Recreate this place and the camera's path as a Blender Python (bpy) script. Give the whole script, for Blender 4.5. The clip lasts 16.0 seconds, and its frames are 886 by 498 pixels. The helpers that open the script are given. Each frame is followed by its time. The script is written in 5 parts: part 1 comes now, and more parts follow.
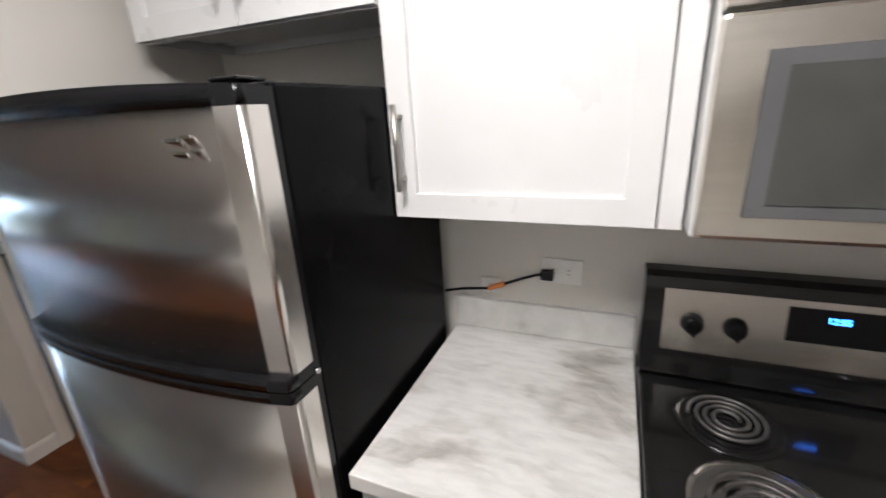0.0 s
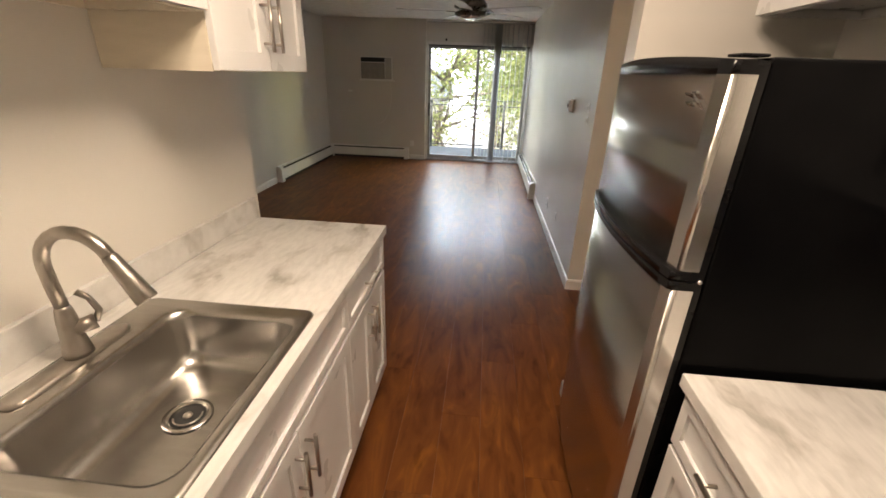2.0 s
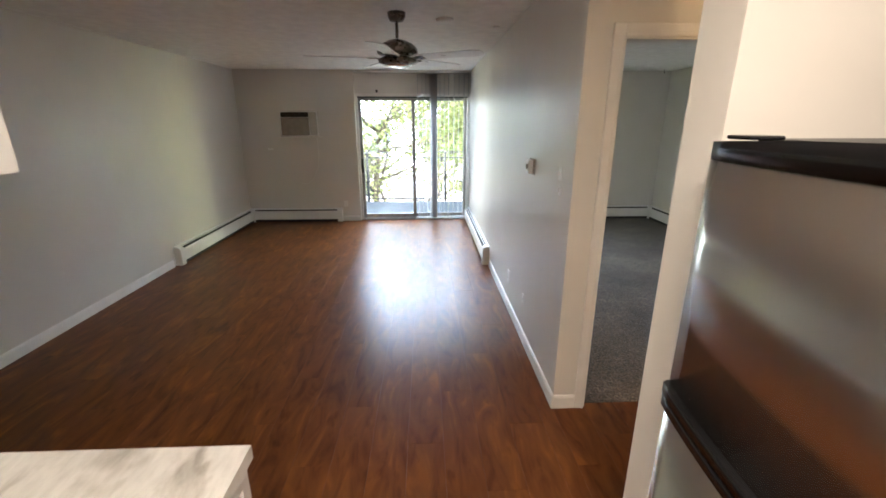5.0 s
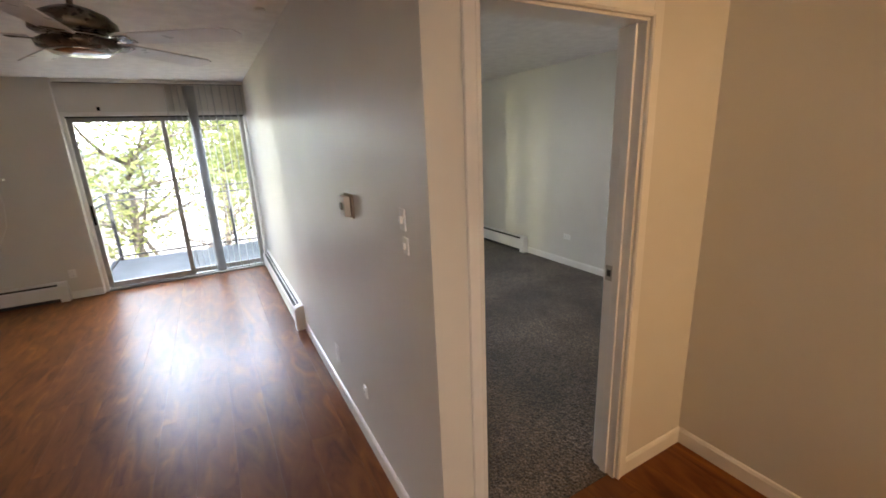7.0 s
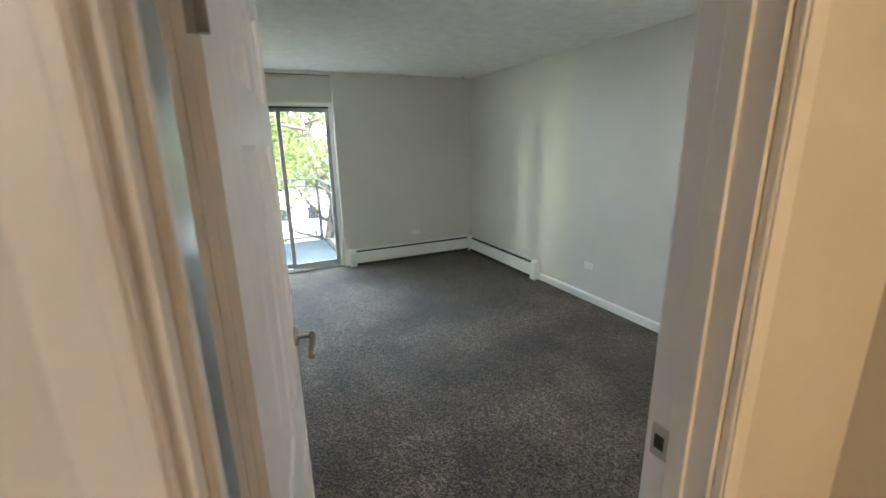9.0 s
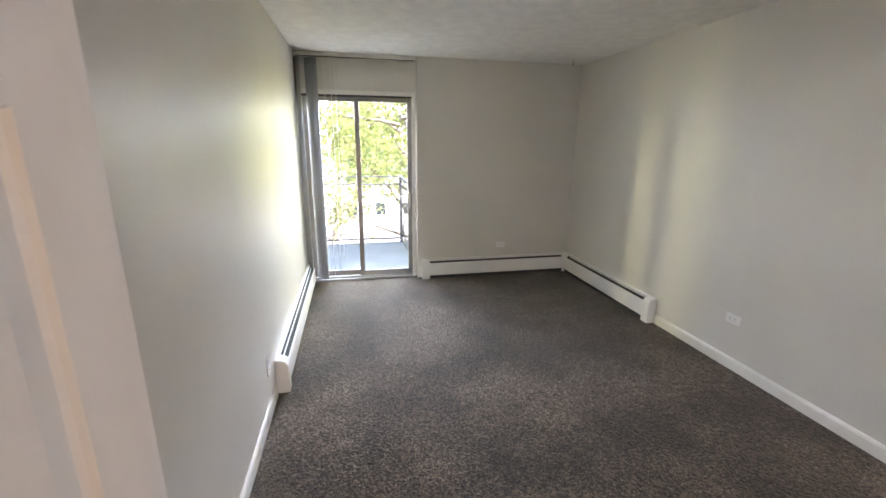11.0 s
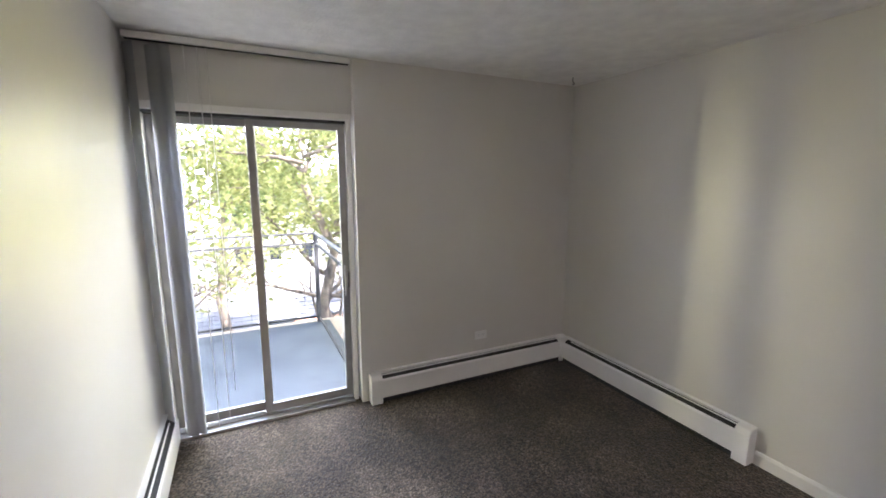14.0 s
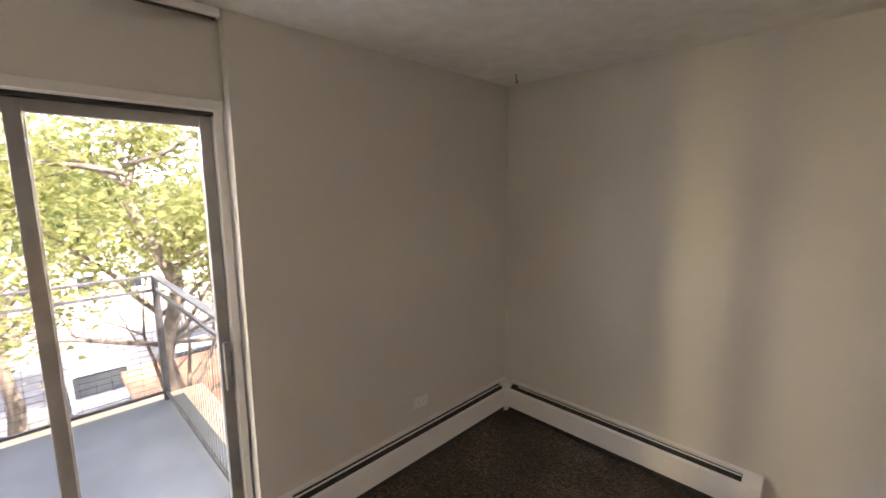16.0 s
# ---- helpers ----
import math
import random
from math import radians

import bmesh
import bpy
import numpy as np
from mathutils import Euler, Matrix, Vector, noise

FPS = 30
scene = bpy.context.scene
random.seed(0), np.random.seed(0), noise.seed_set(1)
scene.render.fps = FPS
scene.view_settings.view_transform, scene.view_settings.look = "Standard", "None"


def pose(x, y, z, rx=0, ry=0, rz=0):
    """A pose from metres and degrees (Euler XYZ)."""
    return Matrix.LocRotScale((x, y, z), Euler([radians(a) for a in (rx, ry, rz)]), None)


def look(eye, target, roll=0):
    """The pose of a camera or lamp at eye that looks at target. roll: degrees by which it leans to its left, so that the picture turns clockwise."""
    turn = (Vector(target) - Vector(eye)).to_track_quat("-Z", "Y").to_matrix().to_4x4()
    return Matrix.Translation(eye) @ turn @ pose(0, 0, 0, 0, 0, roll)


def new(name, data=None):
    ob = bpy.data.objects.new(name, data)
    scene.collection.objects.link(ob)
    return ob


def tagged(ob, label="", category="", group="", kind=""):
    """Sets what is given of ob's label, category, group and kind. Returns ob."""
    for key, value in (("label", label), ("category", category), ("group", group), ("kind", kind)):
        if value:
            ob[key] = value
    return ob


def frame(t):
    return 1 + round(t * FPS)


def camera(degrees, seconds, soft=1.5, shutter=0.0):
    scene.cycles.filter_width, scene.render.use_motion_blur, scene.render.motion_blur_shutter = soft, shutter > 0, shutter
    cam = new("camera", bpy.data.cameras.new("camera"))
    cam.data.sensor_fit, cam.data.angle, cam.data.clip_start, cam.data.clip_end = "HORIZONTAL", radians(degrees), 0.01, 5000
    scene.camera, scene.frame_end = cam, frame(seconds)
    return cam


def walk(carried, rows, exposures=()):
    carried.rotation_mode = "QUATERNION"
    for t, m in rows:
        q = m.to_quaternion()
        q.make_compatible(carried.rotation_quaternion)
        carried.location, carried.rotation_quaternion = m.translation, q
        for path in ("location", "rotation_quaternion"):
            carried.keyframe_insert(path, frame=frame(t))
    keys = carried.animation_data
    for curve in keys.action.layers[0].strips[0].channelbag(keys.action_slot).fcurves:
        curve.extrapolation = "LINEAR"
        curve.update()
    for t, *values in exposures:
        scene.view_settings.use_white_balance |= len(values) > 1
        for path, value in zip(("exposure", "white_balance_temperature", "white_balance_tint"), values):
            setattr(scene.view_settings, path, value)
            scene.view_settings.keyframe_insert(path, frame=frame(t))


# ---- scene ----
cam = camera(93.6, 16.0, soft=1.6, shutter=0.2)
PATH = [
    (0, (0.232, 0.108, 1.585), (-0.506, 1.855, 0.95), -3.2),
    (0.5, (0.263, 0.138, 1.59), (-1.189, 1.351, 0.945), -0.9),
    (1, (0.398, 0.144, 1.594), (-1.409, 0.634, 0.89), 1.4),
    (1.5, (0.528, 0.111, 1.6), (-1.335, 0.195, 0.876), 1.4),
    (2, (0.687, 0.078, 1.59), (-1.147, -0.08, 0.809), 2.0),
    (2.5, (0.696, 0.085, 1.596), (-1.174, -0.043, 0.898), 0.5),
    (3, (0.658, 0.075, 1.594), (-1.206, -0.066, 0.881), 0.3),
    (5.5, (-0.559, 0.08, 1.672), (-2.472, 0.294, 1.13), -0.7),
    (6, (-0.785, 0.17, 1.665), (-2.665, 0.593, 1.128), -0.6),
    (6.5, (-1.042, 0.232, 1.641), (-2.851, 0.9, 1.111), -1.3),
    (7, (-1.306, 0.276, 1.65), (-3.004, 1.199, 1.132), -2.5),
    (7.5, (-1.504, 0.451, 1.628), (-3.137, 1.487, 1.123), -2.6),
    (8, (-1.679, 0.682, 1.632), (-3.329, 1.706, 1.152), -2.1),
    (8.5, (-1.834, 0.878, 1.54), (-3.52, 1.848, 1.077), -1.8),
    (9, (-2.05, 1.093, 1.613), (-3.803, 1.914, 1.109), -1.2),
    (9.5, (-2.242, 1.329, 1.6), (-4.103, 1.873, 1.109), -0.7),
    (10, (-2.41, 1.427, 1.585), (-4.306, 1.83, 1.094), 0.5),
    (12.5, (-3.6, 1.498, 1.581), (-5.477, 1.94, 1.053), 0.3),
    (13, (-3.968, 1.475, 1.566), (-5.837, 1.996, 1.08), -0.6),
    (13.5, (-4.31, 1.451, 1.634), (-6.157, 2.107, 1.236), -0.4),
    (14, (-4.602, 1.457, 1.667), (-6.374, 2.321, 1.331), 0.2),
    (14.5, (-4.891, 1.38, 1.703), (-6.55, 2.447, 1.373), -0.0),
    (15, (-5.137, 1.367, 1.726), (-6.717, 2.553, 1.417), -0.4),
    (15.5, (-5.375, 1.439, 1.737), (-6.899, 2.703, 1.454), -0.3),
    (16, (-5.584, 1.543, 1.73), (-6.983, 2.942, 1.435), -0.4),
]
EXPOSURES = [(0.0, 2.1, 4900, 8), (1.0, 2.15, 5800, 11), (2.0, 2.1, 6450, 13), (3.0, 2.15, 6350, 13), (5.5, 2.85, 5650, 10), (6.5, 2.75, 5600, 10), (7.0, 2.65, 6150, 16), (8.0, 2.55, 6250, 15),
             (9.0, 2.95, 5550, 6), (10.0, 3.05, 6050, 12), (12.5, 2.9, 6100, 24), (14.0, 2.65, 5950, 24), (16.0, 2.5, 7050, 30)]
walk(cam, [(t, look(eye, target, roll)) for t, eye, target, roll in PATH], EXPOSURES)

# ---- world, sun, lamps ----
SUN_ELEVATION, SUN_AZIMUTH = 52.0, 68.0  # degrees; azimuth counted from +y towards +x
world = bpy.data.worlds.new("world")
scene.world = world
world.use_nodes = True
wn = world.node_tree.nodes
wn.clear()
sky = wn.new("ShaderNodeTexSky")
sky.sky_type, sky.sun_disc = "NISHITA", False
sky.sun_elevation, sky.sun_rotation = radians(SUN_ELEVATION), radians(SUN_AZIMUTH)
bg, wout = wn.new("ShaderNodeBackground"), wn.new("ShaderNodeOutputWorld")
bg.inputs["Strength"].default_value = 0.15
world.node_tree.links.new(sky.outputs[0], bg.inputs[0])
world.node_tree.links.new(bg.outputs[0], wout.inputs[0])
sun = new("sun", bpy.data.lights.new("sun", "SUN"))
sun.data.energy, sun.data.angle, sun.data.color = 5.0, radians(0.5), (1.0, 0.95, 0.86)
sun_from = Vector((math.sin(radians(SUN_AZIMUTH)) * math.cos(radians(SUN_ELEVATION)),
                   math.cos(radians(SUN_AZIMUTH)) * math.cos(radians(SUN_ELEVATION)), math.sin(radians(SUN_ELEVATION))))
sun.matrix_world = look(sun_from * 40, (0, 0, 0))


def area_lamp(name, place, target, sx, sy, watts, colour):
    ob = new(name, bpy.data.lights.new(name, "AREA"))
    ob.data.shape, ob.data.size, ob.data.size_y = "RECTANGLE", sx, sy
    ob.data.energy, ob.data.color = watts, colour
    ob.matrix_world = look(place, target)
    return ob


# Out of view, standing in for the sky's light through both doors.
area_lamp("sky_light", (-11.4, 0.6, 4.3), (-3.0, 0.6, 0.9), 12.0, 2.4, 178, (0.80, 0.90, 1.0)).data.spread = radians(84)
# Added side lamps for glow off sunlit trees; the narrow one throws wall streaks.
area_lamp("side_fill_south", (-10.9, -3.5, 1.7), (-6.3, 2.6, 1.2), 0.32, 3.4, 24, (1.0, 0.95, 0.42))
area_lamp("side_fill_north", (-11.1, 4.2, 1.7), (-6.5, -1.5, 1.2), 1.4, 3.2, 38, (1.0, 0.95, 0.34))
area_lamp("kitchen_lamp", (0.0, 0.05, 2.36), (-0.001, 0.05, 0), 0.6, 0.45, 9.6, (1.0, 0.79, 0.57))
# Fill lamp added to brighten the door and the near bedroom walls.
area_lamp("bedroom_fill", (-2.95, 3.55, 2.36), (-2.951, 3.55, 0), 0.28, 0.28, 3.0, (1.0, 0.93, 0.85))
area_lamp("hall_lamp", (0.75, 1.62, 2.37), (0.20, 1.62, 1.9), 0.22, 0.22, 7.8, (1.0, 0.62, 0.27))


# ---- materials ----
def material(name):
    m = bpy.data.materials.new(name)
    m.use_nodes = True
    return m, m.node_tree.nodes, m.node_tree.links, m.node_tree.nodes["Principled BSDF"]


def ramp(nodes, stops):
    r = nodes.new("ShaderNodeValToRGB")
    while len(r.color_ramp.elements) > 1:
        r.color_ramp.elements.remove(r.color_ramp.elements[-1])
    for n, (at, c) in enumerate(stops):
        e = r.color_ramp.elements[0] if n == 0 else r.color_ramp.elements.new(at)
        e.position, e.color = at, (*c, 1)
    return r


def noise_node(nodes, links, scale, detail=3, stretch=(1, 1, 1), vector=None):
    if vector is None:
        vector = nodes.new("ShaderNodeNewGeometry").outputs["Position"]
    mp = nodes.new("ShaderNodeMapping")
    mp.inputs["Scale"].default_value = stretch
    links.new(vector, mp.inputs[0])
    n = nodes.new("ShaderNodeTexNoise")
    n.inputs["Scale"].default_value, n.inputs["Detail"].default_value = scale, detail
    links.new(mp.outputs[0], n.inputs["Vector"])
    return n


def surface(name, dark, light, rough=0.5, scale=4, detail=4, stretch=(1, 1, 1), bump=0.0, bump_scale=60, metal=0.0,
            rough_vary=0.08, low=0.35, high=0.65, bump_distance=0.002, bump_detail=3, specular=0.5):
    m, nodes, links, bsdf = material(name)
    n = noise_node(nodes, links, scale, detail, stretch)
    r = ramp(nodes, [(low, dark), (high, light)])
    links.new(n.outputs["Fac"], r.inputs[0])
    links.new(r.outputs[0], bsdf.inputs["Base Color"])
    mr = nodes.new("ShaderNodeMapRange")
    mr.inputs["To Min"].default_value, mr.inputs["To Max"].default_value = max(rough - rough_vary, 0.02), min(rough + rough_vary, 1)
    n2 = noise_node(nodes, links, scale * 2.3, 3, stretch)
    links.new(n2.outputs["Fac"], mr.inputs["Value"])
    links.new(mr.outputs[0], bsdf.inputs["Roughness"])
    bsdf.inputs["Metallic"].default_value = metal
    bsdf.inputs["Specular IOR Level"].default_value = specular
    if bump:
        n3 = noise_node(nodes, links, bump_scale, bump_detail, stretch)
        b = nodes.new("ShaderNodeBump")
        b.inputs["Strength"].default_value, b.inputs["Distance"].default_value = bump, bump_distance
        links.new(n3.outputs["Fac"], b.inputs["Height"])
        links.new(b.outputs[0], bsdf.inputs["Normal"])
    return m


WALL = surface("wall_paint", (0.635, 0.61, 0.565), (0.675, 0.65, 0.605), 0.37, 1.3, 4, rough_vary=0.04, bump=0.12, bump_scale=160, bump_distance=0.001)
CEILING = surface("ceiling_texture", (0.76, 0.745, 0.725), (0.84, 0.825, 0.80), 0.9, 9, 5, bump=0.5, bump_scale=50, bump_distance=0.006)
TRIM = surface("white_trim_paint", (0.74, 0.72, 0.69), (0.80, 0.78, 0.75), 0.35, 5, 3, bump=0.1, bump_scale=90, bump_distance=0.0006)
DOORPAINT = surface("white_door_paint", (0.80, 0.79, 0.79), (0.84, 0.83, 0.83), 0.32, 4, 3, stretch=(4, 4, 1), bump=0.12, bump_scale=60, bump_distance=0.0006)
CABINET = surface("white_cabinet_paint", (0.66, 0.655, 0.65), (0.71, 0.705, 0.70), 0.3, 3, 3)
CABSIDE = surface("cream_cabinet_carcase", (0.68, 0.62, 0.50), (0.74, 0.68, 0.56), 0.45, 5, 4, stretch=(1, 1, 6))
HEATER = surface("heater_enamel", (0.78, 0.77, 0.755), (0.83, 0.82, 0.805), 0.4, 4, 4)
# Near-black for dark parts; in slots, holes and gaps it paints the shade.
DARK = surface("dark_parts_and_gap_shade", (0.02, 0.02, 0.02), (0.04, 0.04, 0.04), 0.7, 20)
BLACK = surface("black_plastic", (0.006, 0.006, 0.0065), (0.010, 0.010, 0.011), 0.2, 14, rough_vary=0.05, specular=0.25)
FRIDGESIDE = surface("black_textured_steel", (0.003, 0.003, 0.0035), (0.005, 0.005, 0.0055), 0.24, 8, bump=0.15, bump_scale=420, bump_distance=0.0003, specular=0.05, rough_vary=0.03)
ENAMEL = surface("black_enamel", (0.008, 0.008, 0.008), (0.013, 0.013, 0.013), 0.09, 8, rough_vary=0.04)
STEEL = surface("brushed_steel", (0.64, 0.605, 0.54), (0.68, 0.645, 0.58), 0.24, 5, 3, stretch=(1, 1, 14), metal=1.0, rough_vary=0.03)
FRIDGESTEEL = surface("satin_steel", (0.70, 0.68, 0.645), (0.71, 0.69, 0.655), 0.23, 3, 2, metal=1.0, rough_vary=0.01)
SINKSTEEL = surface("sink_steel", (0.47, 0.455, 0.43), (0.52, 0.505, 0.48), 0.25, 9, 3, stretch=(6, 1, 1), metal=1.0, rough_vary=0.025)
NICKEL = surface("brushed_nickel", (0.38, 0.35, 0.31), (0.44, 0.41, 0.37), 0.36, 30, metal=1.0)
CHROME = surface("chrome", (0.62, 0.61, 0.60), (0.7, 0.69, 0.68), 0.12, 20, metal=1.0, rough_vary=0.05)
BRONZE = surface("fan_motor_metal", (0.16, 0.14, 0.115), (0.24, 0.21, 0.18), 0.28, 12, metal=0.8)
BLADE = surface("fan_blade_wood", (0.62, 0.59, 0.58), (0.74, 0.70, 0.69), 0.3, 5, 4, stretch=(1, 1, 1))
ALUMINIUM = surface("door_frame_aluminium", (0.30, 0.295, 0.29), (0.38, 0.37, 0.36), 0.4, 8, metal=0.4)
RAIL = surface("rail_paint", (0.05, 0.05, 0.05), (0.085, 0.085, 0.085), 0.6, 10, specular=0.2)
CONCRETE = surface("balcony_paint", (0.075, 0.09, 0.105), (0.105, 0.12, 0.14), 0.6, 2.5, 5, bump=0.2, bump_scale=60)
SLAB = surface("concrete_slab", (0.48, 0.38, 0.29), (0.58, 0.47, 0.37), 0.85, 3, 5, bump=0.4, bump_scale=40)
PLATE = surface("outlet_plastic", (0.76, 0.75, 0.72), (0.82, 0.81, 0.78), 0.35, 20)
GRILLE = surface("ac_grille_plastic", (0.27, 0.25, 0.22), (0.32, 0.295, 0.26), 0.5, 10)
BURNER = surface("burner_coil", (0.10, 0.095, 0.09), (0.16, 0.15, 0.145), 0.45, 40, metal=0.7)
ORANGE = surface("orange_tag", (0.7, 0.22, 0.05), (0.8, 0.3, 0.08), 0.5, 30)
BARK = surface("bark", (0.08, 0.065, 0.05), (0.26, 0.21, 0.16), 0.9, 7, 6, stretch=(1, 1, 0.25), bump=0.8, bump_scale=22, bump_distance=0.02)
BRICK = surface("terracotta_roof", (0.42, 0.17, 0.08), (0.55, 0.26, 0.13), 0.8, 6, 5)
ASPHALT = surface("asphalt", (0.10, 0.10, 0.10), (0.17, 0.165, 0.16), 0.9, 1.2, 6, bump=0.4, bump_scale=50)
# Wide noise spread paints tree-shadow dapple into the paving colour.
PAVING = surface("paving_with_tree_shade", (0.17, 0.165, 0.155), (0.34, 0.325, 0.30), 0.85, 0.8, 6)
GRASS = surface("grass", (0.05, 0.09, 0.02), (0.11, 0.16, 0.04), 0.9, 1.5, 6)
RENDERED = surface("far_wall_render", (0.5, 0.48, 0.45), (0.6, 0.58, 0.54), 0.85, 0.6, 5)
ROOFING = surface("dark_roofing", (0.07, 0.08, 0.09), (0.13, 0.14, 0.15), 0.8, 2, 5)
CARPAINT = surface("grey_car_paint", (0.05, 0.055, 0.065), (0.07, 0.075, 0.085), 0.2, 2)
CARGLASS = surface("car_glass", (0.02, 0.025, 0.03), (0.03, 0.035, 0.04), 0.05, 2)

# marble-look laminate worktop
COUNTER, nodes, links, bsdf = material("marble_laminate")
warp = noise_node(nodes, links, 3.0, 5, (1.0, 1.7, 1))
mix = nodes.new("ShaderNodeVectorMath")
mix.operation = "MULTIPLY_ADD"
mix.inputs[1].default_value = (0.35, 0.35, 0.35)
geo = nodes.new("ShaderNodeNewGeometry")
links.new(warp.outputs["Color"], mix.inputs[0])
links.new(geo.outputs["Position"], mix.inputs[2])
vein = noise_node(nodes, links, 3.6, 7, (1.0, 2.3, 1), mix.outputs[0])
r = ramp(nodes, [(0.30, (0.33, 0.31, 0.28)), (0.39, (0.50, 0.485, 0.46)), (0.47, (0.62, 0.61, 0.59)), (0.66, (0.68, 0.67, 0.65))])
links.new(vein.outputs["Fac"], r.inputs[0])
fine = noise_node(nodes, links, 16, 6, (1, 3.5, 1))
r2 = ramp(nodes, [(0.35, (0.88, 0.88, 0.88)), (0.6, (1, 1, 1))])
links.new(fine.outputs["Fac"], r2.inputs[0])
mul = nodes.new("ShaderNodeMix")
mul.data_type, mul.blend_type = "RGBA", "MULTIPLY"
mul.inputs["Factor"].default_value = 1.0
links.new(r.outputs[0], mul.inputs["A"])
links.new(r2.outputs[0], mul.inputs["B"])
links.new(mul.outputs["Result"], bsdf.inputs["Base Color"])
bsdf.inputs["Roughness"].default_value = 0.33

# red-brown laminate planks, tone by plank
LAMINATE, nodes, links, bsdf = material("reddish_laminate")
info = nodes.new("ShaderNodeObjectInfo")
geo = nodes.new("ShaderNodeNewGeometry")
shift = nodes.new("ShaderNodeVectorMath")
shift.operation = "MULTIPLY_ADD"
shift.inputs[1].default_value = (37, 11, 0)
links.new(info.outputs["Random"], shift.inputs[0])
links.new(geo.outputs["Position"], shift.inputs[2])
grain = noise_node(nodes, links, 2.6, 5, (1.0, 3.6, 1), shift.outputs[0])
grain.inputs["Distortion"].default_value = 1.3
r = ramp(nodes, [(0.27, (0.078, 0.025, 0.0085)), (0.45, (0.135, 0.046, 0.0135)), (0.58, (0.165, 0.058, 0.016)), (0.74, (0.25, 0.094, 0.018))])
links.new(grain.outputs["Fac"], r.inputs[0])
knot = noise_node(nodes, links, 9, 3, (0.6, 1.6, 1), shift.outputs[0])
kr = ramp(nodes, [(0.60, (1, 1, 1)), (0.74, (0.5, 0.45, 0.42))])
links.new(knot.outputs["Fac"], kr.inputs[0])
mul = nodes.new("ShaderNodeMix")
mul.data_type, mul.blend_type = "RGBA", "MULTIPLY"
mul.inputs["Factor"].default_value = 0.75
links.new(r.outputs[0], mul.inputs["A"])
links.new(kr.outputs[0], mul.inputs["B"])
hsv = nodes.new("ShaderNodeHueSaturation")
tone = nodes.new("ShaderNodeMapRange")
tone.inputs["To Min"].default_value, tone.inputs["To Max"].default_value = 0.94, 1.06
links.new(info.outputs["Random"], tone.inputs["Value"])
links.new(tone.outputs[0], hsv.inputs["Value"])
links.new(mul.outputs["Result"], hsv.inputs["Color"])
links.new(hsv.outputs[0], bsdf.inputs["Base Color"])
smear = noise_node(nodes, links, 2.5, 5, (1, 1, 1))
rr = nodes.new("ShaderNodeMapRange")
rr.inputs["To Min"].default_value, rr.inputs["To Max"].default_value = 0.30, 0.37
bsdf.inputs["Specular IOR Level"].default_value = 0.10
links.new(smear.outputs["Fac"], rr.inputs["Value"])
links.new(rr.outputs[0], bsdf.inputs["Roughness"])
bn = noise_node(nodes, links, 5, 3, (1, 9, 1))
b = nodes.new("ShaderNodeBump")
b.inputs["Strength"].default_value, b.inputs["Distance"].default_value = 0.03, 0.0004
links.new(bn.outputs["Fac"], b.inputs["Height"])
links.new(b.outputs[0], bsdf.inputs["Normal"])

# worn cut-pile carpet
CARPET, nodes, links, bsdf = material("brown_carpet")
speck = noise_node(nodes, links, 105, 3)
r = ramp(nodes, [(0.34, (0.016, 0.012, 0.0068)), (0.5, (0.060, 0.045, 0.031)), (0.66, (0.150, 0.118, 0.084))])
links.new(speck.outputs["Fac"], r.inputs[0])
wear = noise_node(nodes, links, 1.7, 6)
r2 = ramp(nodes, [(0.34, (0.52, 0.48, 0.40)), (0.5, (0.92, 0.88, 0.81)), (0.64, (1.5, 1.47, 1.43))])
links.new(wear.outputs["Fac"], r2.inputs[0])
tuft = noise_node(nodes, links, 26, 4)
r3 = ramp(nodes, [(0.36, (0.68, 0.68, 0.68)), (0.6, (1.1, 1.1, 1.1))])
links.new(tuft.outputs["Fac"], r3.inputs[0])
mul = nodes.new("ShaderNodeMix")
mul.data_type, mul.blend_type = "RGBA", "MULTIPLY"
mul.inputs["Factor"].default_value = 1.0
links.new(r.outputs[0], mul.inputs["A"])
links.new(r2.outputs[0], mul.inputs["B"])
mul2 = nodes.new("ShaderNodeMix")
mul2.data_type, mul2.blend_type = "RGBA", "MULTIPLY"
mul2.inputs["Factor"].default_value = 1.0
links.new(mul.outputs["Result"], mul2.inputs["A"])
links.new(r3.outputs[0], mul2.inputs["B"])
links.new(mul2.outputs["Result"], bsdf.inputs["Base Color"])
bsdf.inputs["Roughness"].default_value = 1.0
bsdf.inputs["Sheen Weight"].default_value = 0.12
hb = noise_node(nodes, links, 68, 3)
b = nodes.new("ShaderNodeBump")
b.inputs["Strength"].default_value, b.inputs["Distance"].default_value = 1.0, 0.012
links.new(hb.outputs["Fac"], b.inputs["Height"])
links.new(b.outputs[0], bsdf.inputs["Normal"])

# clear glass for the sliding doors
GLASS, nodes, links, bsdf = material("clear_glass")
bsdf.inputs["Base Color"].default_value = (0.96, 0.98, 0.97, 1)
bsdf.inputs["Transmission Weight"].default_value = 1.0
bsdf.inputs["Roughness"].default_value = 0.0
bsdf.inputs["IOR"].default_value = 1.45

# translucent vinyl blind slats
VINYL, nodes, links, bsdf = material("blind_vinyl")
nodes.remove(bsdf)
diff, tr, add = nodes.new("ShaderNodeBsdfDiffuse"), nodes.new("ShaderNodeBsdfTranslucent"), nodes.new("ShaderNodeMixShader")
diff.inputs["Color"].default_value, tr.inputs["Color"].default_value = (0.50, 0.50, 0.50, 1), (0.42, 0.43, 0.44, 1)
add.inputs[0].default_value = 0.4
links.new(diff.outputs[0], add.inputs[1])
